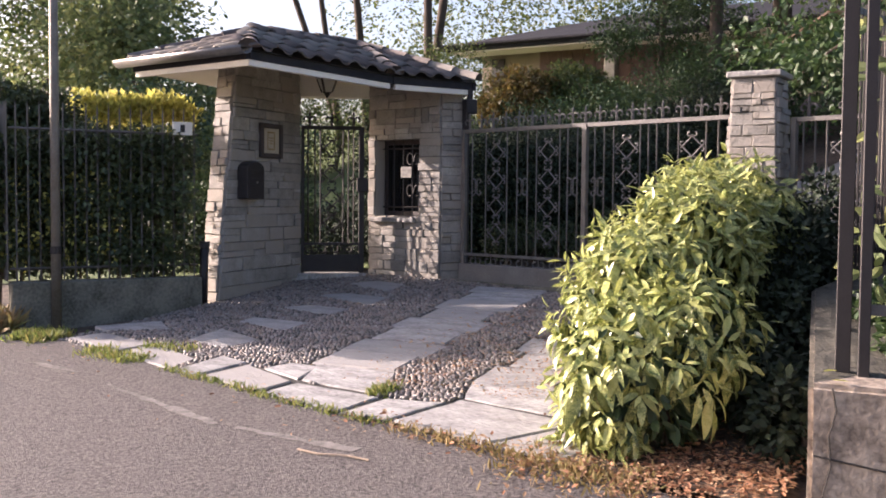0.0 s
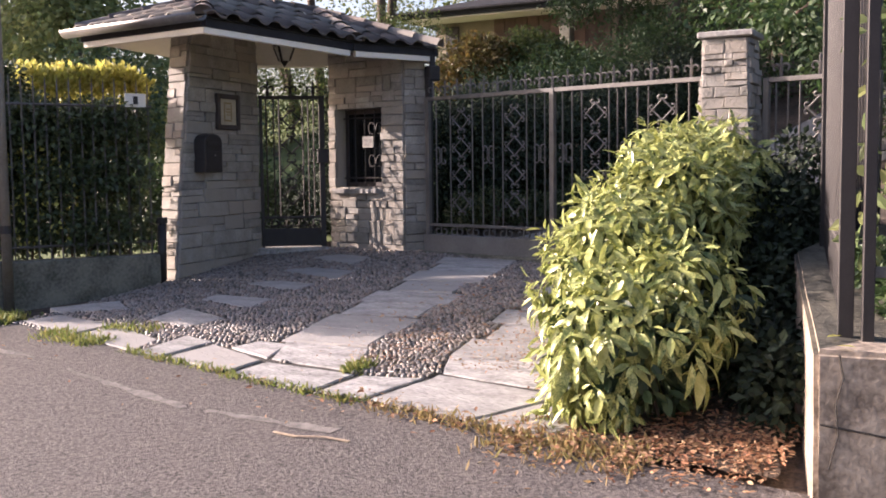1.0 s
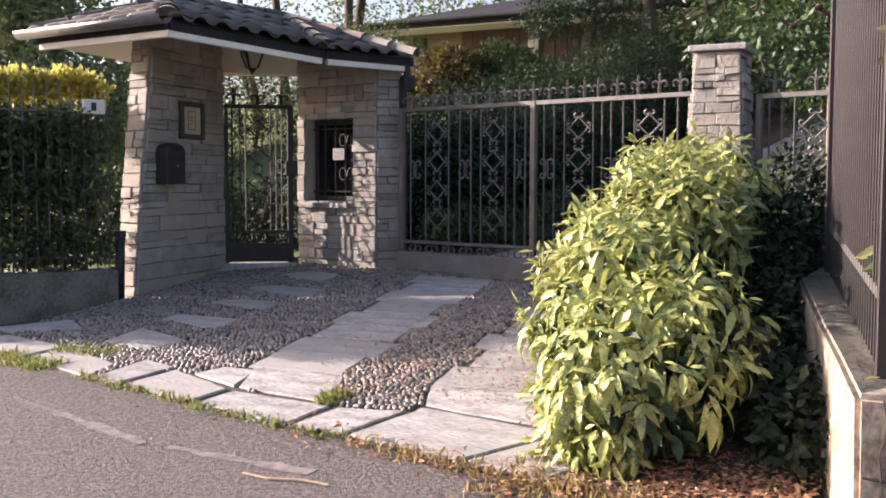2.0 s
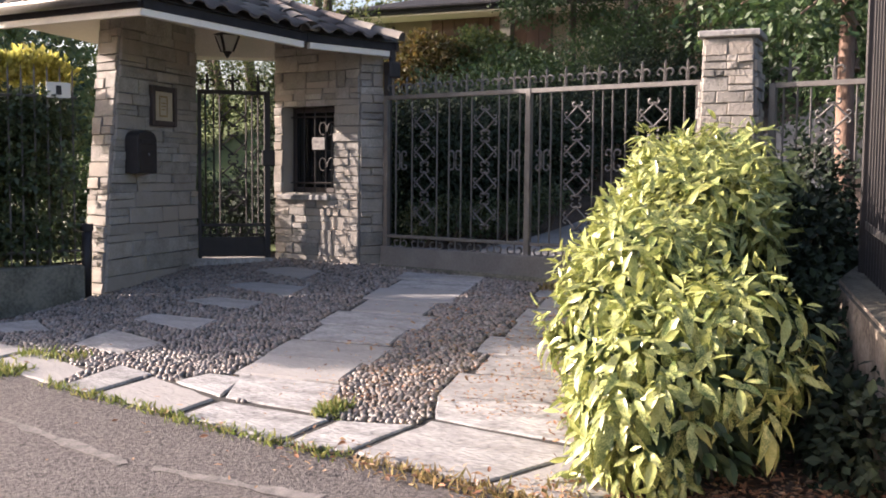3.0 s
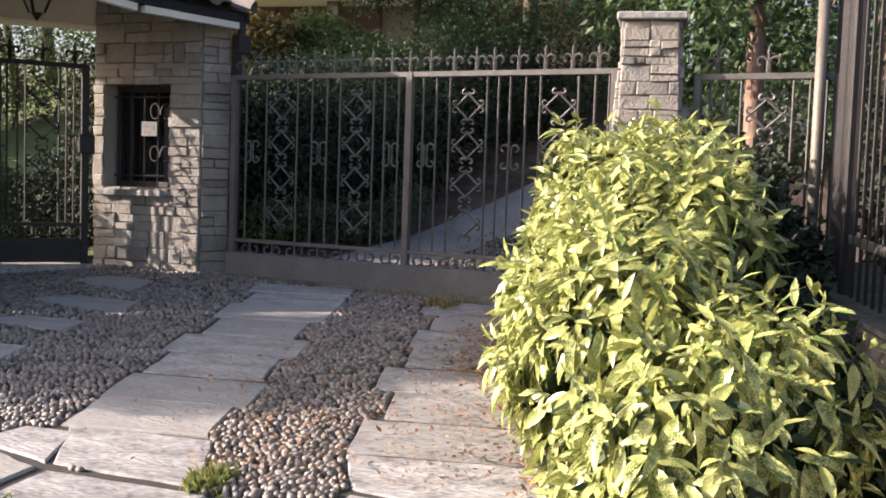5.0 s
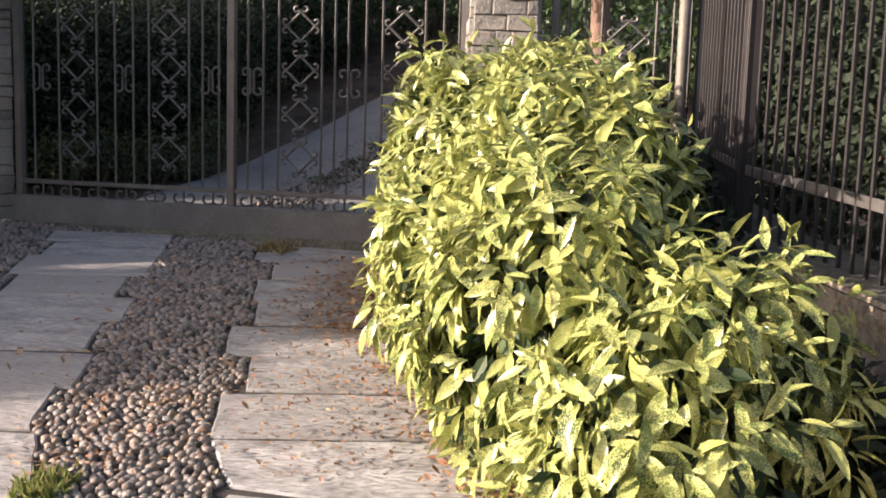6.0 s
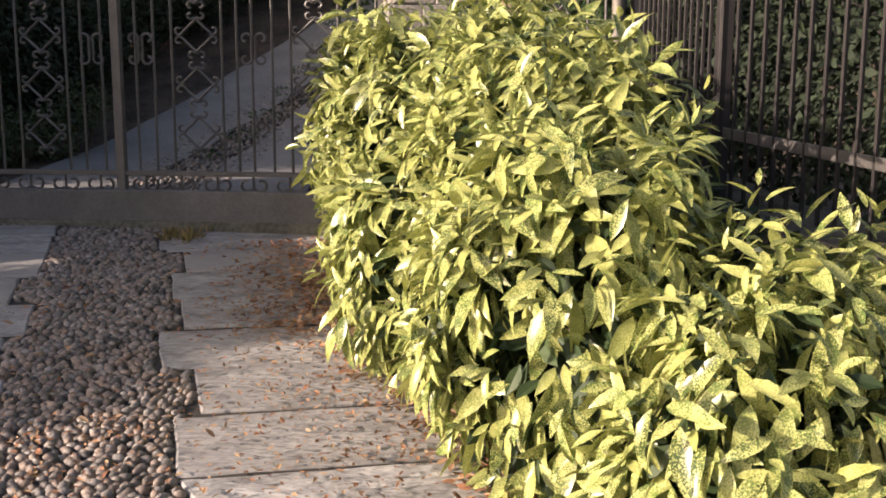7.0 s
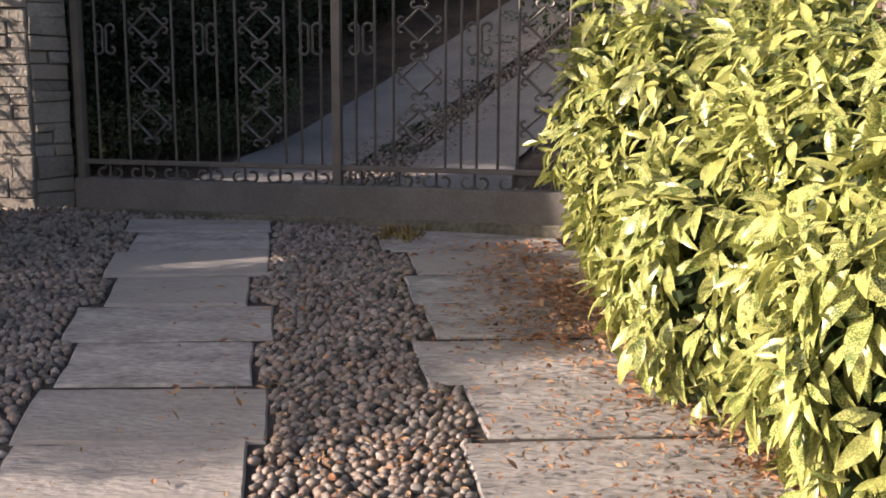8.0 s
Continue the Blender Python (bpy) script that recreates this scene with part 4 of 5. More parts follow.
for k in range(46):
    b = BUSH[k % len(BUSH)]
    a = rng.random() * 6.28
    base = Vector((b[0] + 0.18 * math.cos(a), b[1] + 0.18 * math.sin(a), 0))
    base.z = G(base.x, base.y) - 0.02
    tip = base.lerp(Vector(tips[(k * 19) % len(tips)].tolist()), 0.55)
    mid = (base * 0.45 + tip * 0.55) + Vector((0, 0, 0.12))
    if (tip - base).length < 1.3:
        part("stem", local(bush, add_tube(bmesh.new(), [base, mid, tip], 0.01, 5, [0.013, 0.009, 0.004])), stem_green if k % 2 else bark, bush)

# hedge behind the railings, with yellow flowering tops
hedge = thing("hedge", "dark clipped hedge behind the railings with yellow tops", "hedge", (-3.0, 10.1, 0.5))
ho = hedge.matrix_world.translation


def blob_row(a, b, n, z, r, back=0.0, rz=None):
    out = []
    for k in np.linspace(0, 1, n):
        x, y = a[0] + (b[0] - a[0]) * k, a[1] + (b[1] - a[1]) * k
        out.append((x - ln.x * -back - ho.x, y + ln.y * back - ho.y, z + rng.uniform(-0.06, 0.06) - ho.z, r, r, rz or r))
    return out


# left end runs past the railings, out of view, to shade the drive
HA, HB = (LA + ln * 0.42 - ld * 0.42), (LB + ln * 0.24 - ld * 0.25)
core = blob_row(HA, HB, 8, 0.95, 0.27) + blob_row(HA, HB, 8, 1.42, 0.28) + blob_row(HA, HB, 8, 1.88, 0.27)
part("crown", foliage(core, 30000, 0.058, hedge_leaf, shell=0.7), None, hedge)["kind"] = "stuff"
tops = blob_row(LA + ln * 1.35 + ld * 0.9, LB + ln * 1.35 + ld * 0.2, 9, 2.4, 0.18) + blob_row(LA + ln * 1.2 - ld * 0.9, LA + ln * 1.2 - ld * 0.2, 3, 2.62, 0.16)
part("yellow_top", foliage(tops, 4200, 0.07, yellow_leaf, droop=-1.1, shell=0.9), None, hedge, "bright yellow-green flowering tips")["kind"] = "stuff"
# outer rows, mostly hidden, are added to shade the drive; middle row shows
rear = blob_row(LA + ln * 1.15 - ld * 0.9, LB + ln * 0.95 - ld * 1.05, 8, 1.98, 0.34) + blob_row(LA + ln * 0.9 - ld * 0.05, LA + ln * 0.9 + ld * 0.55, 4, 2.42, 0.24) + blob_row(LA + ln * 0.5 - ld * 0.9, LA + ln * 0.5 - ld * 0.3, 3, 2.02, 0.3)
part("rear_growth", foliage(rear, 22000, 0.055, hedge_leaf, shell=0.8), None, hedge)["kind"] = "stuff"
# sun patches inside the hedge, put in as yellow leaves
part("inner_growth", foliage(blob_row(LA + ln * 0.35, LB + ln * 0.3 - ld * 0.9, 5, 1.25, 0.28, rz=0.5), 1000, 0.055, yellow_leaf), None, hedge, "inner leaves in a yellow that stands for patches of sun")["kind"] = "stuff"
for k in range(12):
    p = HA + (HB - HA) * (k / 11)
    z = G(p.x, p.y)
    part("stem", add_tube(bmesh.new(), [(p.x - ho.x, p.y - ho.y, z - ho.z - 0.1), (p.x - ho.x + 0.05, p.y - ho.y, 1.3 - ho.z), (p.x - ho.x - 0.04, p.y - ho.y + 0.03, 2.0 - ho.z)], 0.015, 5), bark, hedge)


def tree(name, label, x, y, height, trunk_r, blobs, n, leaf, size, lean=(0.0, 0.0), wood=None, limbs=6, droop=0.3, crown0=0.45):
    """A tree: a tapered trunk with limbs and a crown of many small leaves."""
    z0 = hill(x, y) - 0.15
    t = thing(name, label, "tree", (x, y, z0), group=name.replace("_", " ") + "s in the garden")
    pts, radii = [], []
    for k in range(9):
        f = k / 8
        pts.append((lean[0] * f + 0.1 * math.sin(3 * f + x), lean[1] * f + 0.1 * math.cos(4 * f + y), height * f))
        radii.append(trunk_r * (1.25 - 1.0 * f) if k else trunk_r * 1.5)
    part("trunk", add_tube(bmesh.new(), pts, trunk_r, 9, radii), wood or bark, t, smooth=True)
    tops = [b for b in blobs]
    for k in range(min(limbs, len(tops))):
        b = tops[k]
        f = min(0.9, crown0 + 0.08 * k)
        s = Vector((lean[0] * f, lean[1] * f, height * f))
        e = Vector(b[:3])
        part("limb", add_tube(bmesh.new(), [s, s * 0.5 + e * 0.5 + Vector((0, 0, 0.25)), e], 0.05, 6, [trunk_r * 0.5, trunk_r * 0.3, trunk_r * 0.1]), wood or bark, t)
    part("crown", foliage(blobs, n, size, leaf, droop=droop, shell=0.8), None, t)["kind"] = "stuff"
    return t


def crown(r, h0, h1, n, seed, rad=1.0):
    q = random.Random(seed)
    out = []
    for k in range(n):
        a, f = q.random() * 6.28, (k + 0.5) / n
        d = r * math.sqrt(q.random()) * (1.1 - 0.5 * f)
        s = rad * q.uniform(0.7, 1.25)
        out.append((d * math.cos(a), d * math.sin(a), h0 + (h1 - h0) * f, s, s, s * 0.75))
    return out


# pale trees beyond the hedge
for k, (x, y, h, r) in enumerate(((-9.6, 19.5, 8.5, 2.6), (-6.6, 20.5, 8.0, 2.2), (-11.5, 24, 10.0, 3.0), (-5.4, 17.5, 4.6, 1.4))):
    tree("broadleaf_tree", "hazy pale-green leafy tree beyond the hedge", x, y, h * 0.85, 0.2, crown(r, h * 0.15, h, 16, k, 1.15), 15000, pale_leaf if k != 1 else tree_leaf, 0.12)
tree("conifer", "dark clipped conifer behind the gatehouse", -4.1, 15.0, 2.6, 0.09, crown(0.45, 0.4, 2.5, 10, 31, 0.55), 5500, pine_leaf, 0.07)
tree("conifer", "dark clipped conifer behind the gatehouse", -2.9, 16.6, 2.4, 0.09, crown(0.5, 0.4, 2.2, 10, 32, 0.6), 5000, pine_leaf, 0.07)
# tall open trees on the bank
for k, (x, y, h, lean, r) in enumerate(((-2.3, 24.5, 12, (-4.2, 0.5), 0.075), (-2.35, 24.1, 12, (-1.6, -0.4), 0.07), (-1.75, 24.8, 13, (-1.3, 0), 0.09), (-0.35, 24.0, 14, (-0.5, 0.6), 0.095), (-0.4, 24.4, 14, (1.5, 0), 0.10))):
    tree("tall_tree", "tall bare-trunked tree with thin foliage on the bank", x, y, h, r, crown(2.2, 7.2, h + 1.5, 14, 40 + k, 0.8), 3600, pale_leaf if k % 2 else tree_leaf, 0.095, lean, limbs=9, crown0=0.3)
for k, (x, y, h, r, c0) in enumerate(((4.54, 16.9, 9.0, 2.2, 2.9), (6.1, 18.9, 9.5, 2.2, 2.3), (7.6, 16.0, 9.5, 2.4, 2.2), (7.0, 21.5, 11, 2.8, 2.6), (10.5, 20.5, 11, 2.8, 2.0), (10.5, 14.5, 10, 2.6, 1.6), (14.5, 22, 12, 3.2, 2.0), (8.0, 12.6, 8.5, 2.0, 2.0), (12.0, 10.5, 9.5, 2.6, 1.5))):
    tree("conifer" if k % 2 == 0 else "broadleaf_tree", "tall dark green tree shading the garden", x, y, h, 0.105, crown(r, c0, h + 1, 20, 60 + k, 1.0), 26000, (pine_leaf, tree_leaf, shrub_leaf)[k % 3], 0.066, limbs=12, droop=0.7, crown0=0.3)
tree("broadleaf_tree", "spreading dark green tree in front of the house", 3.9, 18.0, 4.6, 0.07, crown(1.35, 1.3, 4.6, 18, 77, 0.62), 22000, shrub_leaf, 0.06, limbs=10, crown0=0.3)
tree("slim_tree", "slim tree with flaking pinkish bark behind the fence", 4.0, 9.3, 4.2, 0.085, crown(1.0, 2.0, 4.2, 12, 90, 0.5), 5200, shrub_leaf, 0.08, wood=bark_pink)
tree("slim_tree", "slim tree with flaking pinkish bark behind the fence", 4.9, 9.0, 4.4, 0.07, crown(1.1, 1.5, 4.4, 12, 91, 0.55), 5200, shrub_leaf, 0.08, wood=bark_pink)
# far woods closing the view
tagged(new("far_woods", foliage([(x, 44 + 4 * math.sin(x), 8 + 2 * math.sin(0.7 * x), 4.5, 4, 6) for x in np.arange(6, 50, 4.5)] + [(x, 40 + 3 * math.sin(x), 2.0, 4.5, 4, 3.5) for x in np.arange(-50, -2, 4.5)] + [(x, 38 + 2 * math.sin(x), 8.0, 2.6, 3, 5.0) for x in np.arange(-1.5, 7, 2.6)], 120000, 0.16, tree_leaf, shell=0.6)), "distant woodland closing the garden", "woods", kind="stuff")


def shrub(label, blobs, n, leaf, size, category="shrub"):
    x0, y0 = blobs[0][0], blobs[0][1]
    t = thing("shrub", label, category, (x0, y0, hill(x0, y0) - 0.05))
    o = t.matrix_world.translation
    part("foliage", foliage([(b[0] - o.x, b[1] - o.y, b[2] - o.z, *b[3:]) for b in blobs], int(n * 1.7), size * 0.72, leaf, shell=0.5), None, t)["kind"] = "stuff"
    for b in blobs:
        p = Vector((b[0], b[1], hill(b[0], b[1]) - 0.1)) - o
        q = Vector((b[0] + 0.1, b[1] + 0.05, b[2])) - o
        part("stem", add_tube(bmesh.new(), [p, (p + q) / 2 + Vector((0.05, -0.04, 0)), q], 0.02, 5, [0.03, 0.022, 0.01]), bark, t)
    return t


def row(x0, y0, x1, y1, n, h, r, rz):
    q = random.Random(int(10 * x0 + y1))
    out = []
    for k in np.linspace(0, 1, n):
        x, y = x0 + (x1 - x0) * k, y0 + (y1 - y0) * k
        out.append((x, y, hill(x, y) + h + q.uniform(-0.15, 0.15), r, r, rz))
    return out


shrub("tall dense dark green shrubs behind the driveway gate", row(1.3, 15.6, 4.4, 16.4, 7, 0.95, 0.85, 0.85), 16000, shrub_leaf, 0.07)
# these two get their deep shade from the near-black leaf colour
shrub("dense hedge behind the gate, its shade put into near-black leaves", row(0.9, 13.4, 2.6, 14.5, 6, 0.75, 0.7, 0.85) + row(2.9, 15.0, 4.6, 15.7, 4, 0.7, 0.6, 0.7), 24000, shade_leaf, 0.075)
shrub("shrub behind the gatehouse wall, leaf colour darkened for shade", row(-0.7, 12.85, 1.0, 13.2, 6, 0.85, 0.5, 0.95), 15000, shade_leaf, 0.07)
shrub("low clipped sunlit hedge beside the drive", row(0.7, 12.4, 2.2, 12.9, 6, 0.22, 0.26, 0.22), 4200, hedge_leaf, 0.05)
shrub("rounded rust and green maple shrub below the house", [(1.35, 17.6, 3.25, 0.6, 0.6, 0.5), (1.0, 17.9, 3.05, 0.45, 0.5, 0.4)], 6000, rust_leaf, 0.1)
shrub("rounded bright green shrub below the house", [(2.2, 17.7, 3.35, 0.65, 0.6, 0.5), (2.9, 17.9, 3.0, 0.7, 0.6, 0.6)], 6500, tree_leaf, 0.1)
shrub("broad dark laurel shrubs on the bank", row(4.4, 16.4, 8.6, 14.9, 8, 0.9, 0.9, 0.95) + row(6.0, 13.2, 9.0, 10.6, 6, 1.0, 0.9, 1.0), 18000, shrub_leaf, 0.1)
shrub("green shrubs along the top of the lawn", row(-5.2, 22.2, 0.4, 22.6, 9, 1.0, 0.8, 1.1), 15000, tree_leaf, 0.09)
# wicket and fence shrubs: leaf colour darkened for the shade there
shrub("dark bushy shrub behind the wicket gate", [(-1.15, 13.6, 0.95, 0.5, 0.5, 0.6), (-0.6, 13.7, 1.0, 0.5, 0.5, 0.65), (-1.7, 13.9, 0.9, 0.4, 0.4, 0.5)], 7000, shade_leaf, 0.07)
shrub("leafy shrubs and creeper behind the bar fence", row(2.9, 4.9, 4.0, 7.0, 6, 1.05, 0.5, 0.9) + row(4.2, 7.6, 5.2, 8.6, 4, 1.0, 0.6, 0.9), 15000, shade_leaf, 0.08)
# hidden by the pier; added to keep low sun off the gate base
shrub("unseen shrub added behind the gatehouse pier to block low sun", row(-1.95, 12.5, -3.3, 13.1, 7, 0.5, 0.36, 0.55), 16000, shrub_leaf, 0.06)
# shade between bush and wall is in the near-black leaf colour
shrub("dark green shrubs growing against the concrete wall", [(1.75, 5.5, 0.45, 0.28, 0.45, 0.3), (2.1, 6.3, 0.6, 0.3, 0.5, 0.4), (2.75, 7.75, 0.95, 0.5, 0.5, 0.55), (2.5, 7.2, 0.9, 0.35, 0.5, 0.55), (3.0, 8.0, 1.35, 0.3, 0.3, 0.4), (2.25, 6.75, 0.75, 0.25, 0.4, 0.4), (1.72, 5.05, 0.4, 0.2, 0.3, 0.25)], 7200, shade_leaf, 0.085)
shrub("low dark ground ivy on top of the concrete wall", [(2.25, 4.55, 0.85, 0.3, 0.2, 0.14), (2.85, 4.3, 0.83, 0.35, 0.2, 0.15), (3.5, 4.1, 0.82, 0.35, 0.22, 0.16), (2.3, 5.1, 0.95, 0.18, 0.35, 0.15)], 2600, shrub_leaf, 0.07)
creeper = tagged(new("creeper", foliage([(2.05, 4.95, 2.45, 0.12, 0.35, 0.2), (1.9, 4.35, 1.95, 0.12, 0.2, 0.55), (2.0, 4.5, 1.3, 0.15, 0.3, 0.3), (2.75, 6.5, 2.7, 0.15, 0.3, 0.12)], 120, 0.1, pale_leaf, big=True)), "bright green creeper leaves on the bar fence", "creeper")

# ---- litter, grass ----


def ground_scatter(n, inside, size, verts, faces, material, lift=0.01, upright=False, spread=0.35):
    pts = []
    while len(pts) < n:
        p = inside()
        if p:
            pts.append((p[0], p[1], G(*p) + lift + (0.0 if upright else 0.006 * rng.random())))
    pts = np.array(pts)
    if upright:
        al = rng.normal(size=pts.shape) * spread + np.array([0, 0, 1.0])
        nm = rng.normal(size=pts.shape)
    else:
        al = rng.normal(size=pts.shape) * np.array([1, 1, 0.2])
        nm = rng.normal(size=pts.shape) * 0.35 + np.array([0, 0, 1.0])
    return scatter(verts, faces, frames(pts, al, nm, size * (0.6 + 0.8 * rng.random(n))), material)


def band(x0, y0, x1, y1, w, clump=0.24):
    def f():
        d = math.hypot(x1 - x0, y1 - y0)
        n = max(2, int(d / clump))
        k, o = min(1.0, max(0.0, (rng.integers(0, n) + 0.5 + 0.3 * rng.normal()) / n)), rng.normal() * w
        return (x0 + (x1 - x0) * k - (y1 - y0) / d * o, y0 + (y1 - y0) * k + (x1 - x0) / d * o)
    return f


BLADE_V = [(0, 0.05, 0), (0, -0.05, 0), (0.5, 0.09, 0.06), (0.5, -0.09, 0.06), (1, 0, 0.2)]
BLADE_F = [(0, 1, 3, 2), (2, 3, 4)]
for n, f, s in ((2300, band(0.85, 5.7, 1.65, 8.3, 0.12), 0.034), (1300, band(1.2, 7.5, 1.95, 9.0, 0.2), 0.034), (900, band(0.45, 6.2, 1.2, 8.2, 0.24), 0.022), (420, band(-0.3, 6.9, 0.4, 8.6, 0.35), 0.015), (700, band(0.75, 6.3, 1.55, 8.7, 0.2), 0.026), (350, band(-0.35, 6.6, 0.15, 7.3, 0.2), 0.022), (900, band(0.35, 5.1, 1.5, 4.6, 0.2), 0.03), (160, band(-0.6, 6.0, 0.6, 5.0, 0.1), 0.035), (170, band(-0.2, 7.0, 0.9, 9.4, 0.3), 0.035), (60, band(-3.2, 8.5, -0.4, 5.7, 0.25), 0.035), (1500, band(1.0, 5.0, 1.6, 4.6, 0.25), 0.032)):
    tagged(new("leaf_litter", ground_scatter(n, f, s, LEAF_V, LEAF_F, dead_leaf, 0.028)), "scattered reddish-brown fallen leaves", "litter", kind="stuff")
for n, f, m_, s in ((900, band(-3.75, 8.95, -3.3, 8.75, 0.1), grass_blade, 0.075), (700, band(-2.9, 8.25, -2.3, 7.72, 0.07), grass_blade, 0.055), (330, band(-2.1, 7.5, -1.2, 6.65, 0.03, 0.3), grass_blade, 0.05), (480, band(-1.25, 6.66, -0.35, 5.85, 0.035, 0.3), grass_blade, 0.045), (350, band(-0.46, 6.6, -0.32, 6.52, 0.05), grass_blade, 0.06), (250, band(-2.45, 8.3, -1.95, 8.0, 0.05), grass_blade, 0.06),
                    (450, band(-0.3, 5.8, 0.35, 5.2, 0.05), dry_grass, 0.05), (900, band(0.3, 5.15, 1.0, 4.65, 0.11), dry_grass, 0.055), (260, band(1.42, 9.55, 1.6, 9.4, 0.06), dry_grass, 0.06), (500, band(-4.3, 9.6, -4.0, 9.15, 0.08), dry_grass, 0.2)):
    tagged(new("grass_tufts", ground_scatter(n, f, s, BLADE_V, BLADE_F, m_, -0.005, True, 0.8)), "tufts of grass along the edge of the asphalt" if m_ is grass_blade else "dry straw-coloured grass along the roadside", "grass", kind="stuff")
bm = bmesh.new()
add_tube(bm, [(-0.78, 5.42, G(-0.78, 5.42) + 0.012), (-0.66, 5.33, G(-0.66, 5.33) + 0.01), (-0.5, 5.27, G(-0.5, 5.27) + 0.014), (-0.38, 5.2, G(-0.38, 5.2) + 0.008)], 0.006, 5)
solid("twig", bm, dry_twig, "dry pale twig lying on the asphalt", "twig")
for k, (x, y) in enumerate(((1.55, 4.12), (1.53, 3.98))):
    me = scatter(LEAF_V, LEAF_F, frames(np.array([[x, y, rw_top(x, y) + 0.018]]), np.array([[1.0, 0.3 - k, 0.1]]), np.array([[0.1, 0.1, 1.0]]), np.array([0.07])), yellow_leaf)
    tagged(new("fallen_leaf", me), "bright yellow fallen leaf on the concrete wall", "leaf")
# earth under the plants
solid("earth_bed", patch([(0.62, 5.05), (1.45, 4.35), (2.15, 6.4), (3.2, 7.8), (2.75, 8.5), (2.4, 8.75), (1.72, 7.9), (1.12, 6.9)], 0.004, 0.03, 3), soil, "dark earth bed under the laurel bush", "soil", kind="structure")

# ---- drive behind the gate ----


def far_strip(line, w, name, material, label, dz=-0.02):
    bm = bmesh.new()
    rows = []
    for i, (x, y) in enumerate(line):
        q, r = line[max(i - 1, 0)], line[min(i + 1, len(line) - 1)]
        d = Vector((r[0] - q[0], r[1] - q[1])).normalized()
        s = Vector((d.y, -d.x)) * w / 2
        rows.append([bm.verts.new((x + e * s.x, y + e * s.y, hill(x + e * s.x, y + e * s.y) + dz)) for e in (-1, -0.33, 0.33, 1)])
    for a, b in zip(rows, rows[1:]):
        for k in range(3):
            bm.faces.new((a[k], a[k + 1], b[k + 1], b[k]))
    bmesh.ops.recalc_face_normals(bm, faces=bm.faces)
    return solid(name, bm, material, label, "driveway", kind="structure")


def smooth_line(p, n=6):
    out = []
    for a, b in zip(p, p[1:]):
        out += [lerp(a, b, k / n) for k in range(n)]
    return out + [p[-1]]


far_strip(smooth_line([(1.25, 11.2), (2.15, 12.2), (3.3, 13.1), (4.6, 13.85), (6.2, 14.5), (9.0, 15.3)]), 0.95, "drive_track", granite_far, "pale stone track of the drive behind the gate")
far_strip(smooth_line([(2.35, 10.3), (3.3, 11.5), (4.7, 12.6), (6.4, 13.5), (9.2, 14.2)]), 0.8, "drive_track", granite_far, "pale stone track of the drive behind the gate")
tagged(new("ground_cover", foliage([(2.5 + 0.5 * k, 11.65 + 0.42 * k, hill(2.5 + 0.5 * k, 11.65 + 0.42 * k), 0.16, 0.16, 0.04) for k in range(1, 9)], 700, 0.035, shrub_leaf)), "sparse weeds between the drive tracks", "plant", kind="stuff")

# ---- pieces: wall stones ----


def stone_mesh(corners, out, depth, inset, r):
    """A wall stone from its four corners on the wall plane, standing proud by depth."""
    c = [Vector(p) for p in corners]
    mid = sum(c, Vector()) / 4
    d1 = depth - inset * 0.9
    ring = [p + out * d1 for p in c]
    front = [p + (mid - p).normalized() * inset * r.uniform(0.8, 1.8) + out * (depth + r.uniform(-0.003, 0.003)) for p in c]
    me = bpy.data.meshes.new("mesh")
    f = [(8, 9, 10, 11)]
    for k in range(4):
        j = (k + 1) % 4
        f += [(k, j, 4 + j, 4 + k), (4 + k, 4 + j, 8 + j, 8 + k)]
    me.from_pydata([tuple(p) for p in c + ring + front], [], f)
    me.materials.append(wall_stone)
    return me


def stone_face(parent, at, length, z0, z1, out, seed, left=lambda z: 0.0, right=None, hole=None, course=(0.07, 0.15), width=(0.14, 0.42), joint=0.007):
    """Coursed rubble over a wall face; at(u, z) gives places on it."""
    r = random.Random(seed)
    inv = parent.matrix_world.inverted()
    outl = inv.to_3x3() @ Vector(out)
    z = z0
    while z < z1 - 0.03:
        h = min(r.uniform(*course), z1 - z)
        if z1 - z - h < 0.05:
            h = z1 - z
        ends = [(left(z), (right(z) if right else length))]
        if hole and z < hole[3] and z + h > hole[2]:
            if z < hole[2] - 0.02:
                h = hole[2] - z
            elif z + h > hole[3] and hole[3] - z > 0.03:
                h = hole[3] - z
                ends = [(left(z), hole[0]), (hole[1], right(z) if right else length)]
            elif z < hole[3] - 0.001:
                ends = [(left(z), hole[0]), (hole[1], right(z) if right else length)]
        for u0, u1 in ends:
            u = u0
            while u < u1 - 0.02:
                w = r.uniform(*width)
                if u1 - u - w < 0.1:
                    w = u1 - u
                rows = [(z, z + h)]
                if h > 0.095 and r.random() < 0.42:
                    s = z + h * r.uniform(0.4, 0.6)
                    rows = [(z, s), (s, z + h)]
                for a, b in rows:
                    j = joint / 2
                    sh = left(b) - left(a) if u == u0 and u0 == left(z) else 0.0
                    q = [(u + j, a + j), (u + w - j, a + j), (u + w - j, b - j), (u + j + sh, b - j)]
                    pts = [inv @ Vector(at(uu + r.uniform(-0.006, 0.006), zz + r.uniform(-0.006, 0.006))) for uu, zz in q]
                    part("stone", stone_mesh(pts, outl, r.uniform(0.01, 0.036), 0.007, r), None, parent)
                u += w
        z += h


def face_map(a, b):
    a, b = Vector((*a, 0)), Vector((*b, 0))
    d = (b - a).normalized()
    return (lambda u, z: (a.x + d.x * u, a.y + d.y * u, z)), (b - a).length, Vector((d.y, -d.x, 0))


def slope_left(z):
    return 0.23 * 1.516 * max(0.0, (z - 0.25) / 2.65)


at, length, out = face_map(PA, PB)
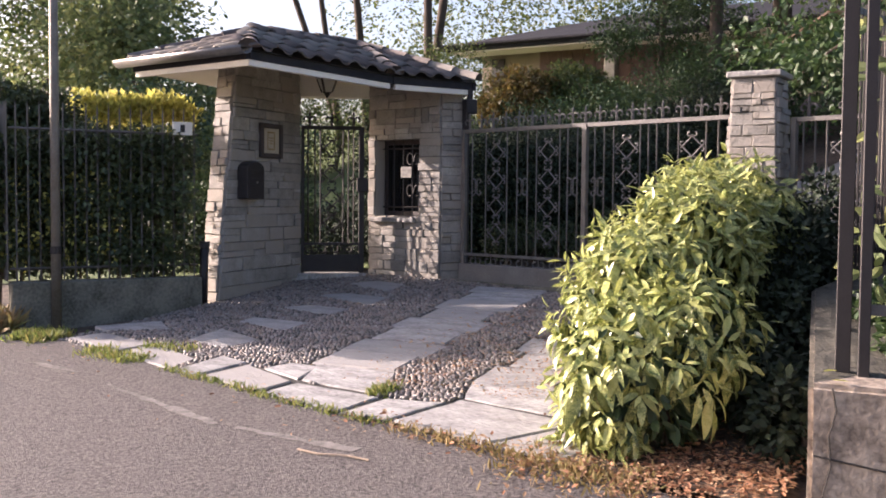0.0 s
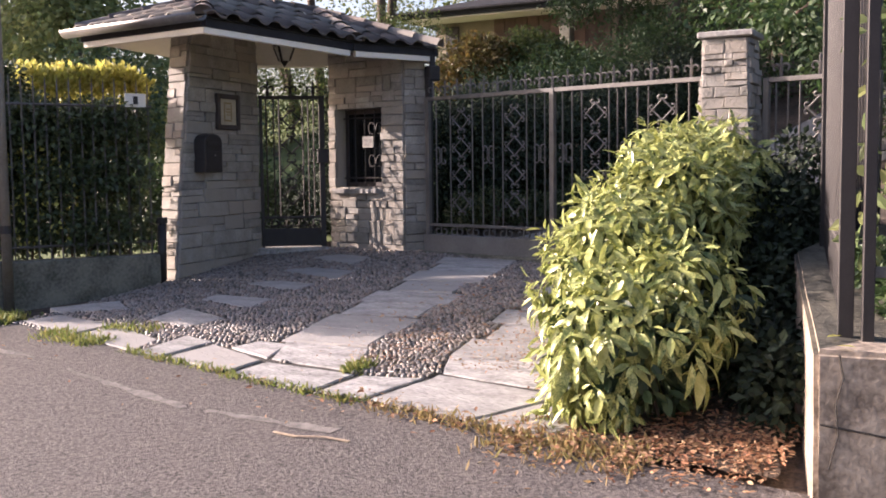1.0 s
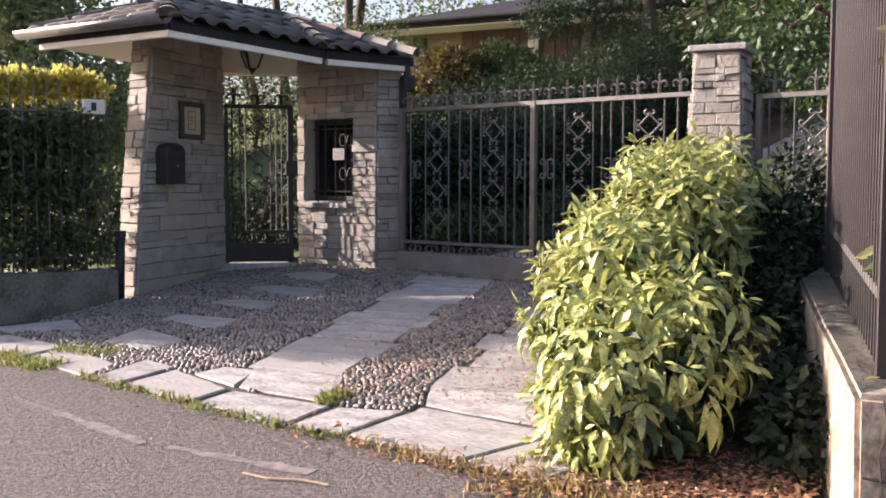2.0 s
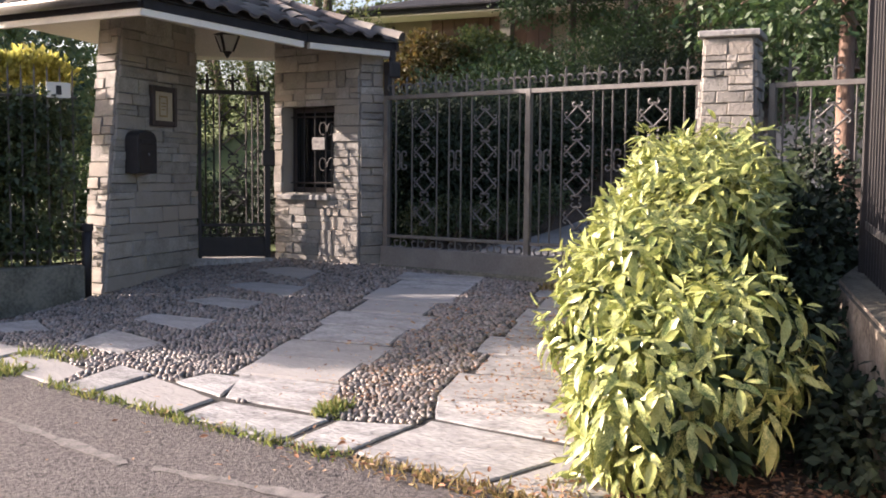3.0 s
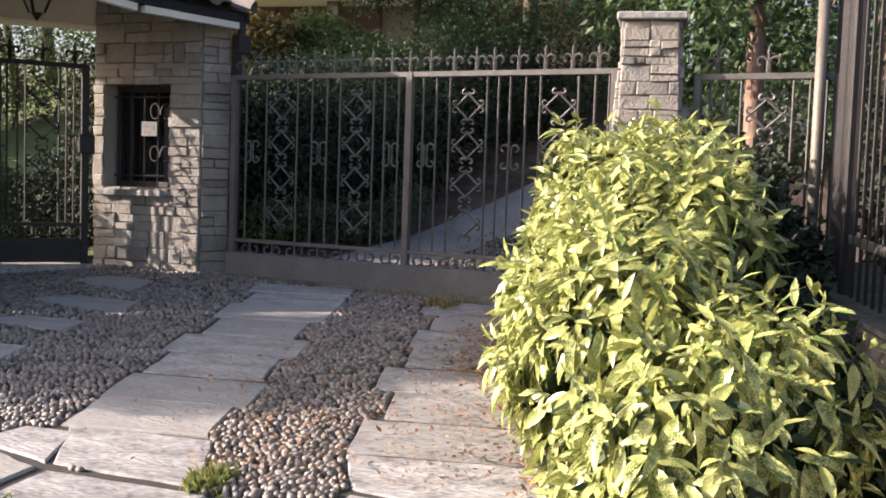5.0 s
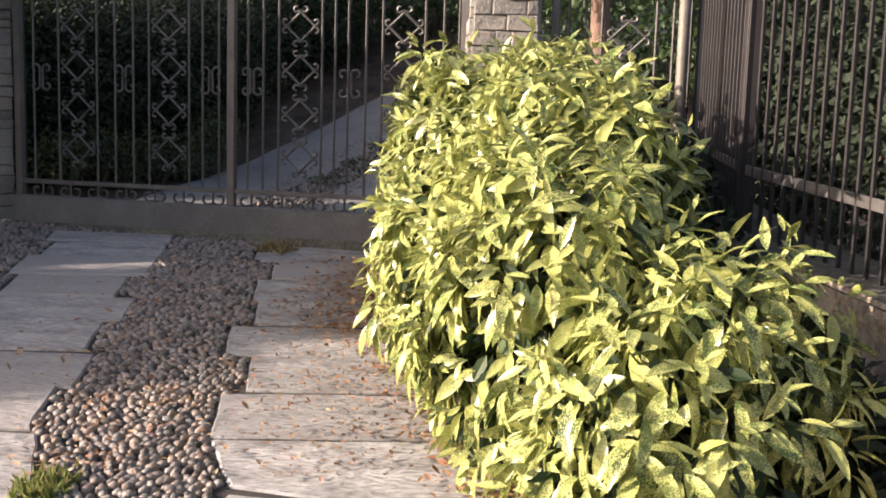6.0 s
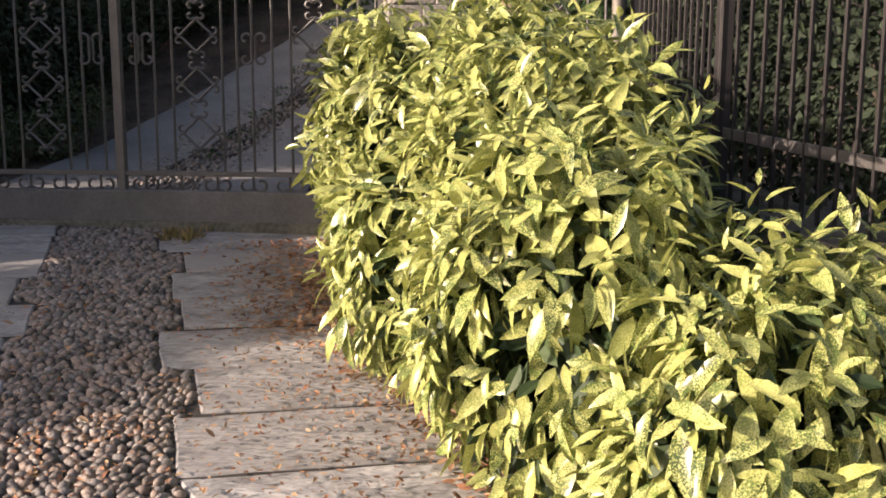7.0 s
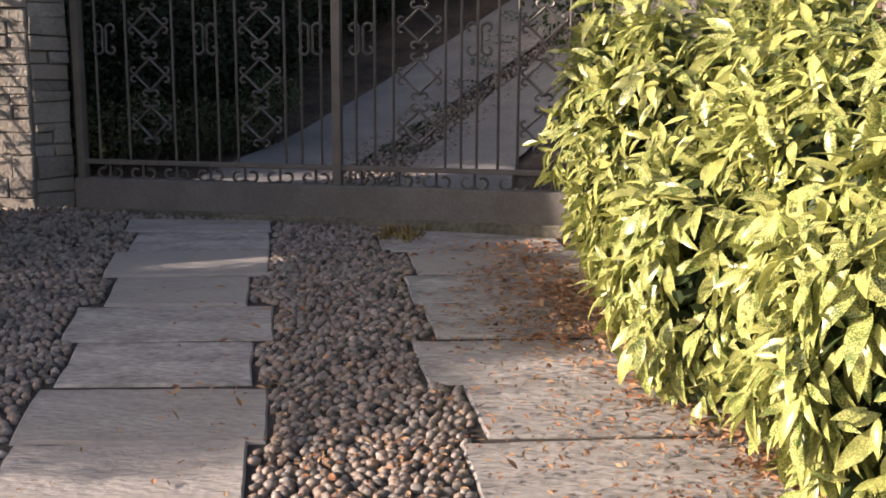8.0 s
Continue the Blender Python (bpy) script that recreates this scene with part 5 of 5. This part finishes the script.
stone_face(pier, at, length, 0.36, 2.9, out, 1, left=slope_left, width=(0.2, 0.6), course=(0.07, 0.16), joint=0.005)
pd = (Vector(PB) - Vector(PA)).normalized()
end_at, end_len, end_out = face_map(PD, PA)
stone_face(pier, lambda u, z: (end_at(u, z)[0] + pd.x * slope_left(z), end_at(u, z)[1] + pd.y * slope_left(z), z), end_len, 0.36, 2.86, end_out, 2, width=(0.12, 0.3), course=(0.08, 0.16))
at, length, out = face_map(PB, PC)
stone_face(pier, at, length, 0.4, 2.86, out, 6, width=(0.14, 0.3))
at, length, out = face_map(WA, WB)
stone_face(lodge, at, length, 0.5, 2.82, out, 3, hole=WIN, width=(0.10, 0.34), course=(0.06, 0.17), joint=0.005)
at, length, out = face_map(WB, WC)
stone_face(lodge, at, length, 0.5, 2.82, out, 4, width=(0.1, 0.24), course=(0.07, 0.14))
for k, a in enumerate((0, 90, 270)):
    q = pillar.matrix_world @ pose(0, 0, 0, 0, 0, a)

    def at(u, z, q=q):
        f = (z - 0.4) / 2.13
        w = PW0 + (PW1 - PW0) * f
        return q @ Vector(((2 * u - 1) * w, -w, z - 0.5))
    stone_face(pillar, at, 1.0, 0.5, 2.52, (q.to_3x3() @ Vector((0, -1, 0))), 10 + k, width=(0.14, 0.62), course=(0.04, 0.125), joint=0.006)

# ---- pieces: roof tiles ----
bm = bmesh.new()
prof = [(-0.12, 0.0), (-0.085, 0.03), (-0.045, 0.042), (0.0, 0.03), (0.035, 0.004), (0.075, -0.006), (0.12, 0.0)]
rows = [[bm.verts.new((x, y, z + dz)) for x, z in prof] for y, dz in ((-0.03, 0.03), (0.36, 0.0))]
low = [bm.verts.new((x, -0.03, z + 0.012)) for x, z in prof]
for k in range(len(prof) - 1):
    bm.faces.new((rows[0][k], rows[0][k + 1], rows[1][k + 1], rows[1][k]))
    bm.faces.new((low[k], low[k + 1], rows[0][k + 1], rows[0][k]))
TILE = mesh_of(bm, roof_tile, True)
bm = bmesh.new()
arc = [(0.09 * math.cos(t), 0.075 * math.sin(t)) for t in np.linspace(0, math.pi, 8)]
rows = [[bm.verts.new((x * s, y, z * s)) for x, z in arc] for y, s in ((0, 1.12), (0.36, 0.9))]
for k in range(len(arc) - 1):
    bm.faces.new((rows[0][k], rows[0][k + 1], rows[1][k + 1], rows[1][k]))
bm.faces.new(rows[0])
CAP = mesh_of(bm, roof_tile, True)
rt = roof.matrix_world.inverted()
for fi, ((a, b), r) in enumerate(FACES[:4]):
    A, B = Vector(EAVE[a]), Vector(EAVE[b])
    top = [Vector(RIDGE[k]) for k in r]
    ux = (B - A).normalized()
    nz = ux.cross(top[0] - A).normalized()
    vy = nz.cross(ux)
    poly = [((p - A).dot(ux), (p - A).dot(vy)) for p in [A, B] + top]

    def inside(u, v):
        res = True
        for i in range(len(poly)):
            (x0, y0), (x1, y1) = poly[i], poly[(i + 1) % len(poly)]
            res = res and (x1 - x0) * (v - y0) - (y1 - y0) * (u - x0) > -0.06 * math.hypot(x1 - x0, y1 - y0)
        return res
    rot = Matrix((ux, vy, nz)).transposed().to_4x4()
    for j in range(int(max(p[1] for p in poly) / 0.31) + 1):
        for i in range(-1, int((B - A).length / 0.225) + 2):
            u, v = 0.225 * i + 0.11, 0.31 * j
            if inside(u, v + 0.28):
                m = Matrix.Translation(A + ux * u + vy * v + nz * (0.012 + random.uniform(0, 0.008))) @ rot @ pose(0, 0, 0, random.uniform(-1.5, 1.5), random.uniform(-2, 2), random.uniform(-1.5, 1.5))
                part("tile", TILE, None, roof).matrix_basis = rt @ m
for p, q in [(EAVE[0], RIDGE[0]), (EAVE[1], RIDGE[0]), (EAVE[2], RIDGE[1]), (EAVE[3], RIDGE[1]), (RIDGE[0], RIDGE[1])]:
    p, q = Vector(p), Vector(q)
    d = (q - p).normalized()
    s = d.cross(Vector((0, 0, 1))).normalized()
    rot = Matrix((s, d, s.cross(d))).transposed().to_4x4()
    n = max(2, round((q - p).length / 0.3))
    step = ((q - p).length - 0.33) / (n - 1)
    for k in range(n):
        part("ridge_tile", CAP, None, roof).matrix_basis = rt @ Matrix.Translation(p + d * step * k + Vector((0, 0, 0.02 + random.uniform(0, 0.01)))) @ rot

# ---- pieces: granite slabs ----
SLABS = []
ROW = (0.182, 0.416)
jit = [(0.0, 0.0), (0.04, -0.02), (-0.03, 0.02), (0.05, -0.03), (-0.02, 0.01), (0.03, -0.01), (-0.04, 0.02), (0.02, 0)]
for k in range(-1, 7):
    j0, j1 = jit[k % 8], jit[(k + 3) % 8]
    a = (-0.82 + ROW[0] * k + j0[0], 7.87 + ROW[1] * k + j0[1])
    b = (-0.17 + ROW[0] * k + 0.02 * (k % 3) + j1[0], 7.48 + ROW[1] * k + j1[1])
    if k == 6:
        SLABS.append([a, b, (b[0] + 0.1, b[1] + 0.25), (a[0] + 0.12, a[1] + 0.3)])
    else:
        SLABS.append([a, b, (b[0] + ROW[0], b[1] + ROW[1]), (a[0] + ROW[0], a[1] + ROW[1])])
for k in range(-2, 6):
    j0 = jit[(k + 5) % 8]
    a = (0.40 + ROW[0] * k + 1.6 * j0[0], 7.15 + ROW[1] * k + 1.6 * j0[1])
    w = 1.0
    b = (a[0] + 0.87 * w, a[1] - 0.49 * w)
    if k == -2:
        SLABS.append([(0.12, 6.33), (0.82, 5.73), (1.056, 6.255), (0.186, 6.745)])
        continue
    SLABS.append([a, b, (b[0] + ROW[0], b[1] + ROW[1]), (a[0] + ROW[0], a[1] + ROW[1])])
SLABS += [[(-2.17, 8.5), (-1.95, 8.92), (-1.49, 8.35), (-1.77, 8.1)], [(-1.88, 9.2), (-1.75, 9.4), (-1.19, 9.02), (-1.36, 8.67)], [(-1.57, 9.83), (-1.32, 9.94), (-0.87, 9.6), (-1.05, 9.33)], [(-1.32, 10.49), (-1.03, 10.6), (-0.52, 10.18), (-0.72, 9.76)], [(-1.06, 11.19), (-0.75, 11.35), (-0.38, 10.98), (-0.61, 10.56)],
          [(-3.25, 8.74), (-2.65, 8.12), (-2.4, 8.4), (-3.0, 8.95)], [(-2.62, 8.09), (-2.02, 7.43), (-1.88, 7.76), (-2.38, 8.36)], [(-1.99, 7.38), (-1.70, 7.83), (-1.45, 7.55), (-1.77, 7.2)], [(-1.75, 7.17), (-1.44, 7.5), (-1.02, 6.92), (-1.22, 6.71)], [(-1.32, 7.35), (-1.11, 7.5), (-0.88, 7.33), (-1.01, 6.97)],
          [(-0.99, 6.95), (-0.93, 7.44), (-0.31, 7.05), (-0.42, 6.51)], [(-1.20, 6.68), (-1.0, 6.9), (-0.39, 6.43), (-0.65, 6.14)], [(-0.63, 6.12), (-0.36, 6.42), (0.03, 6.25), (-0.33, 5.92)], [(-0.31, 5.9), (0.22, 5.41), (0.80, 5.71), (0.11, 6.31), (0.03, 6.23)], [(0.24, 5.39), (0.58, 5.07), (0.95, 5.3), (0.82, 5.69)], [(-2.4, 8.95), (-3.05, 9.0), (-3.2, 9.25), (-2.6, 9.4)]]


def slab_mesh(poly, seed):
    """A riven granite slab with ragged, softened edges, laid on the slope."""
    r = random.Random(seed)
    area = sum(poly[i][0] * poly[(i + 1) % len(poly)][1] - poly[(i + 1) % len(poly)][0] * poly[i][1] for i in range(len(poly)))
    poly = poly if area > 0 else poly[::-1]
    pts = []
    for i, p in enumerate(poly):
        q = poly[(i + 1) % len(poly)]
        d = math.hypot(q[0] - p[0], q[1] - p[1])
        nx, ny = -(q[1] - p[1]) / d, (q[0] - p[0]) / d
        n = max(2, int(d / 0.11))
        o = poly[i - 1]
        e = math.hypot(p[0] - o[0], p[1] - o[1])
        for k in range(n):
            mx, my = (nx, ny) if k else (nx - (p[1] - o[1]) / e, ny + (p[0] - o[0]) / e)
            pts.append((p[0] + (q[0] - p[0]) * k / n + r.uniform(-0.006, 0.006), p[1] + (q[1] - p[1]) * k / n + r.uniform(-0.006, 0.006), mx, my))
    cx, cy = sum(p[0] for p in pts) / len(pts), sum(p[1] for p in pts) / len(pts)
    tx, ty, up = r.uniform(-0.008, 0.008), r.uniform(-0.008, 0.008), r.uniform(0.003, 0.011)

    def ring(inset, dz):
        out = []
        for x, y, mx, my in pts:
            X, Y = x + mx * inset, y + my * inset
            out.append((X - cx, Y - cy, G(X, Y) - G(cx, cy) + dz + (X - cx) * tx + (Y - cy) * ty))
        return out
    n = len(pts)
    v = ring(0.013, -0.06) + ring(0.013, up - 0.008) + ring(0.02, up + r.uniform(-0.002, 0.002)) + [(0, 0, up + 0.002)]
    f = []
    for k in range(2):
        f += [(k * n + i, k * n + (i + 1) % n, (k + 1) * n + (i + 1) % n, (k + 1) * n + i) for i in range(n)]
    f += [(2 * n + i, 2 * n + (i + 1) % n, 3 * n) for i in range(n)]
    me = bpy.data.meshes.new("mesh")
    me.from_pydata(v, [], f)
    me.materials.append(granite)
    return me, (cx, cy, G(cx, cy))


for k, poly in enumerate(SLABS):
    me, c = slab_mesh(poly, 100 + k)
    part("slab", me, None, drive).location = c

# ---- pieces: set pebbles ----


def in_poly(x, y, poly):
    c = False
    for i in range(len(poly)):
        (x0, y0), (x1, y1) = poly[i], poly[i - 1]
        if (y0 > y) != (y1 > y) and x < (x1 - x0) * (y - y0) / (y1 - y0) + x0:
            c = not c
    return c


bm = bmesh.new()
bmesh.ops.create_icosphere(bm, subdivisions=1, radius=0.5)
bm.verts.ensure_lookup_table()
PEB_V = [tuple(v.co) for v in bm.verts]
PEB_F = [tuple(v.index for v in f.verts) for f in bm.faces]
bm.free()
boxes = [(min(p[0] for p in s) - 0.06, max(p[0] for p in s) + 0.06, min(p[1] for p in s) - 0.06, max(p[1] for p in s) + 0.06) for s in SLABS]


def on_slab(x, y):
    """True on a slab, or in a crack between two of them."""
    near = 0
    for s, (a, b, c, d) in zip(SLABS, boxes):
        if a < x < b and c < y < d:
            if any(in_poly(x + u, y + v, s) for u, v in ((0.003, 0), (-0.003, 0), (0, 0.003), (0, -0.003))):
                return True
            near += any(in_poly(x + u, y + v, s) for u, v in ((0.05, 0), (-0.05, 0), (0, 0.05), (0, -0.05)))
    return near > 1


pp, pa, pn, ps = [], [], [], []
e1, e2 = np.array([0.87, -0.49]), np.array([0.49, 0.87])
for i in range(-88, 106):
    for j in range(-70, 152):
        q = np.array([-0.3, 8.0]) + e1 * (0.040 * i + (0.020 if j % 2 else 0) + 0.012 * math.sin(0.5 * j + 0.21 * i) + rng.uniform(-0.012, 0.012)) + e2 * (0.029 * j + 0.014 * math.sin(0.35 * i + 0.17 * j) + rng.uniform(-0.010, 0.010))
        x, y = q
        if not in_poly(x, y, DRIVE) or on_slab(x, y):
            continue
        if x > 0.55 + 0.42 * (y - 6.4) and x + 0.4 > 1.0:
            if x > 1.05 + 0.45 * (y - 7.15):
                continue
        s = rng.uniform(0.8, 1.2)
        a = rng.normal() * 0.5 + (0.5 if (i // 7) % 2 else -0.3)
        d = e1 * math.cos(a) + e2 * math.sin(a)
        pp.append((x, y, G(x, y) - 0.002 + rng.uniform(-0.004, 0.006)))
        pa.append((d[0], d[1], rng.normal() * 0.12))
        pn.append((rng.normal() * 0.2, rng.normal() * 0.2, 1.0))
        ps.append((0.045 * s, 0.030 * rng.uniform(0.85, 1.2), 0.04 * rng.uniform(0.8, 1.15)))
pp, pa, pn, ps = map(np.array, (pp, pa, pn, ps))
pm = frames(pp, pa, pn, ps)
order = np.argsort(np.hypot(pp[:, 0] - 0.05, pp[:, 1] - 6.75))
mass = part("pebble_bed", scatter(PEB_V, PEB_F, pm[order[300:]], pebble_stone, True), None, drive, "grey and brown set pebbles")
mass["kind"] = "stuff"
one_pebble = scatter(PEB_V, PEB_F, np.array([np.eye(4)]), pebble_single, True)
for i in order[:300]:
    part("pebble", one_pebble, None, drive).matrix_basis = Matrix(pm[i].tolist())
pts = [(2.0 + 0.045 * i + 0.02 * (j % 2) + rng.uniform(-0.01, 0.01), 10.4 + 0.04 * j + rng.uniform(-0.01, 0.01)) for i in range(-20, 26) for j in range(-26, 20)]
pts = [p for p in pts if 0.12 < (p[0] + p[1]) * 0.707 - 8.01 < 0.75 and 0.9 < (p[0] - p[1]) * 0.707 + 7.73 < 3.3]
mid_line = smooth_line([(1.85, 10.75), (2.75, 11.85), (4.0, 12.85), (5.5, 13.7), (7.4, 14.4)], 30)
for x, y in mid_line:
    for k in range(15):
        pts.append((x + 0.30 * (k / 7 - 1) + rng.uniform(-0.02, 0.02), y - 0.26 * (k / 7 - 1) + rng.uniform(-0.02, 0.02)))
fm = frames(np.array([(x, y, hill(x, y) - 0.03) for x, y in pts]), rng.normal(size=(len(pts), 3)) * np.array([1, 1, 0.1]), np.tile([0, 0, 1.0], (len(pts), 1)), np.tile([0.05, 0.036, 0.04], (len(pts), 1)) * rng.uniform(0.8, 1.2, (len(pts), 1)))
tagged(new("pebble_band", scatter(PEB_V, PEB_F, fm, pebble_stone, True)), "set pebbles between the drive tracks behind the gate", "paving", kind="stuff")
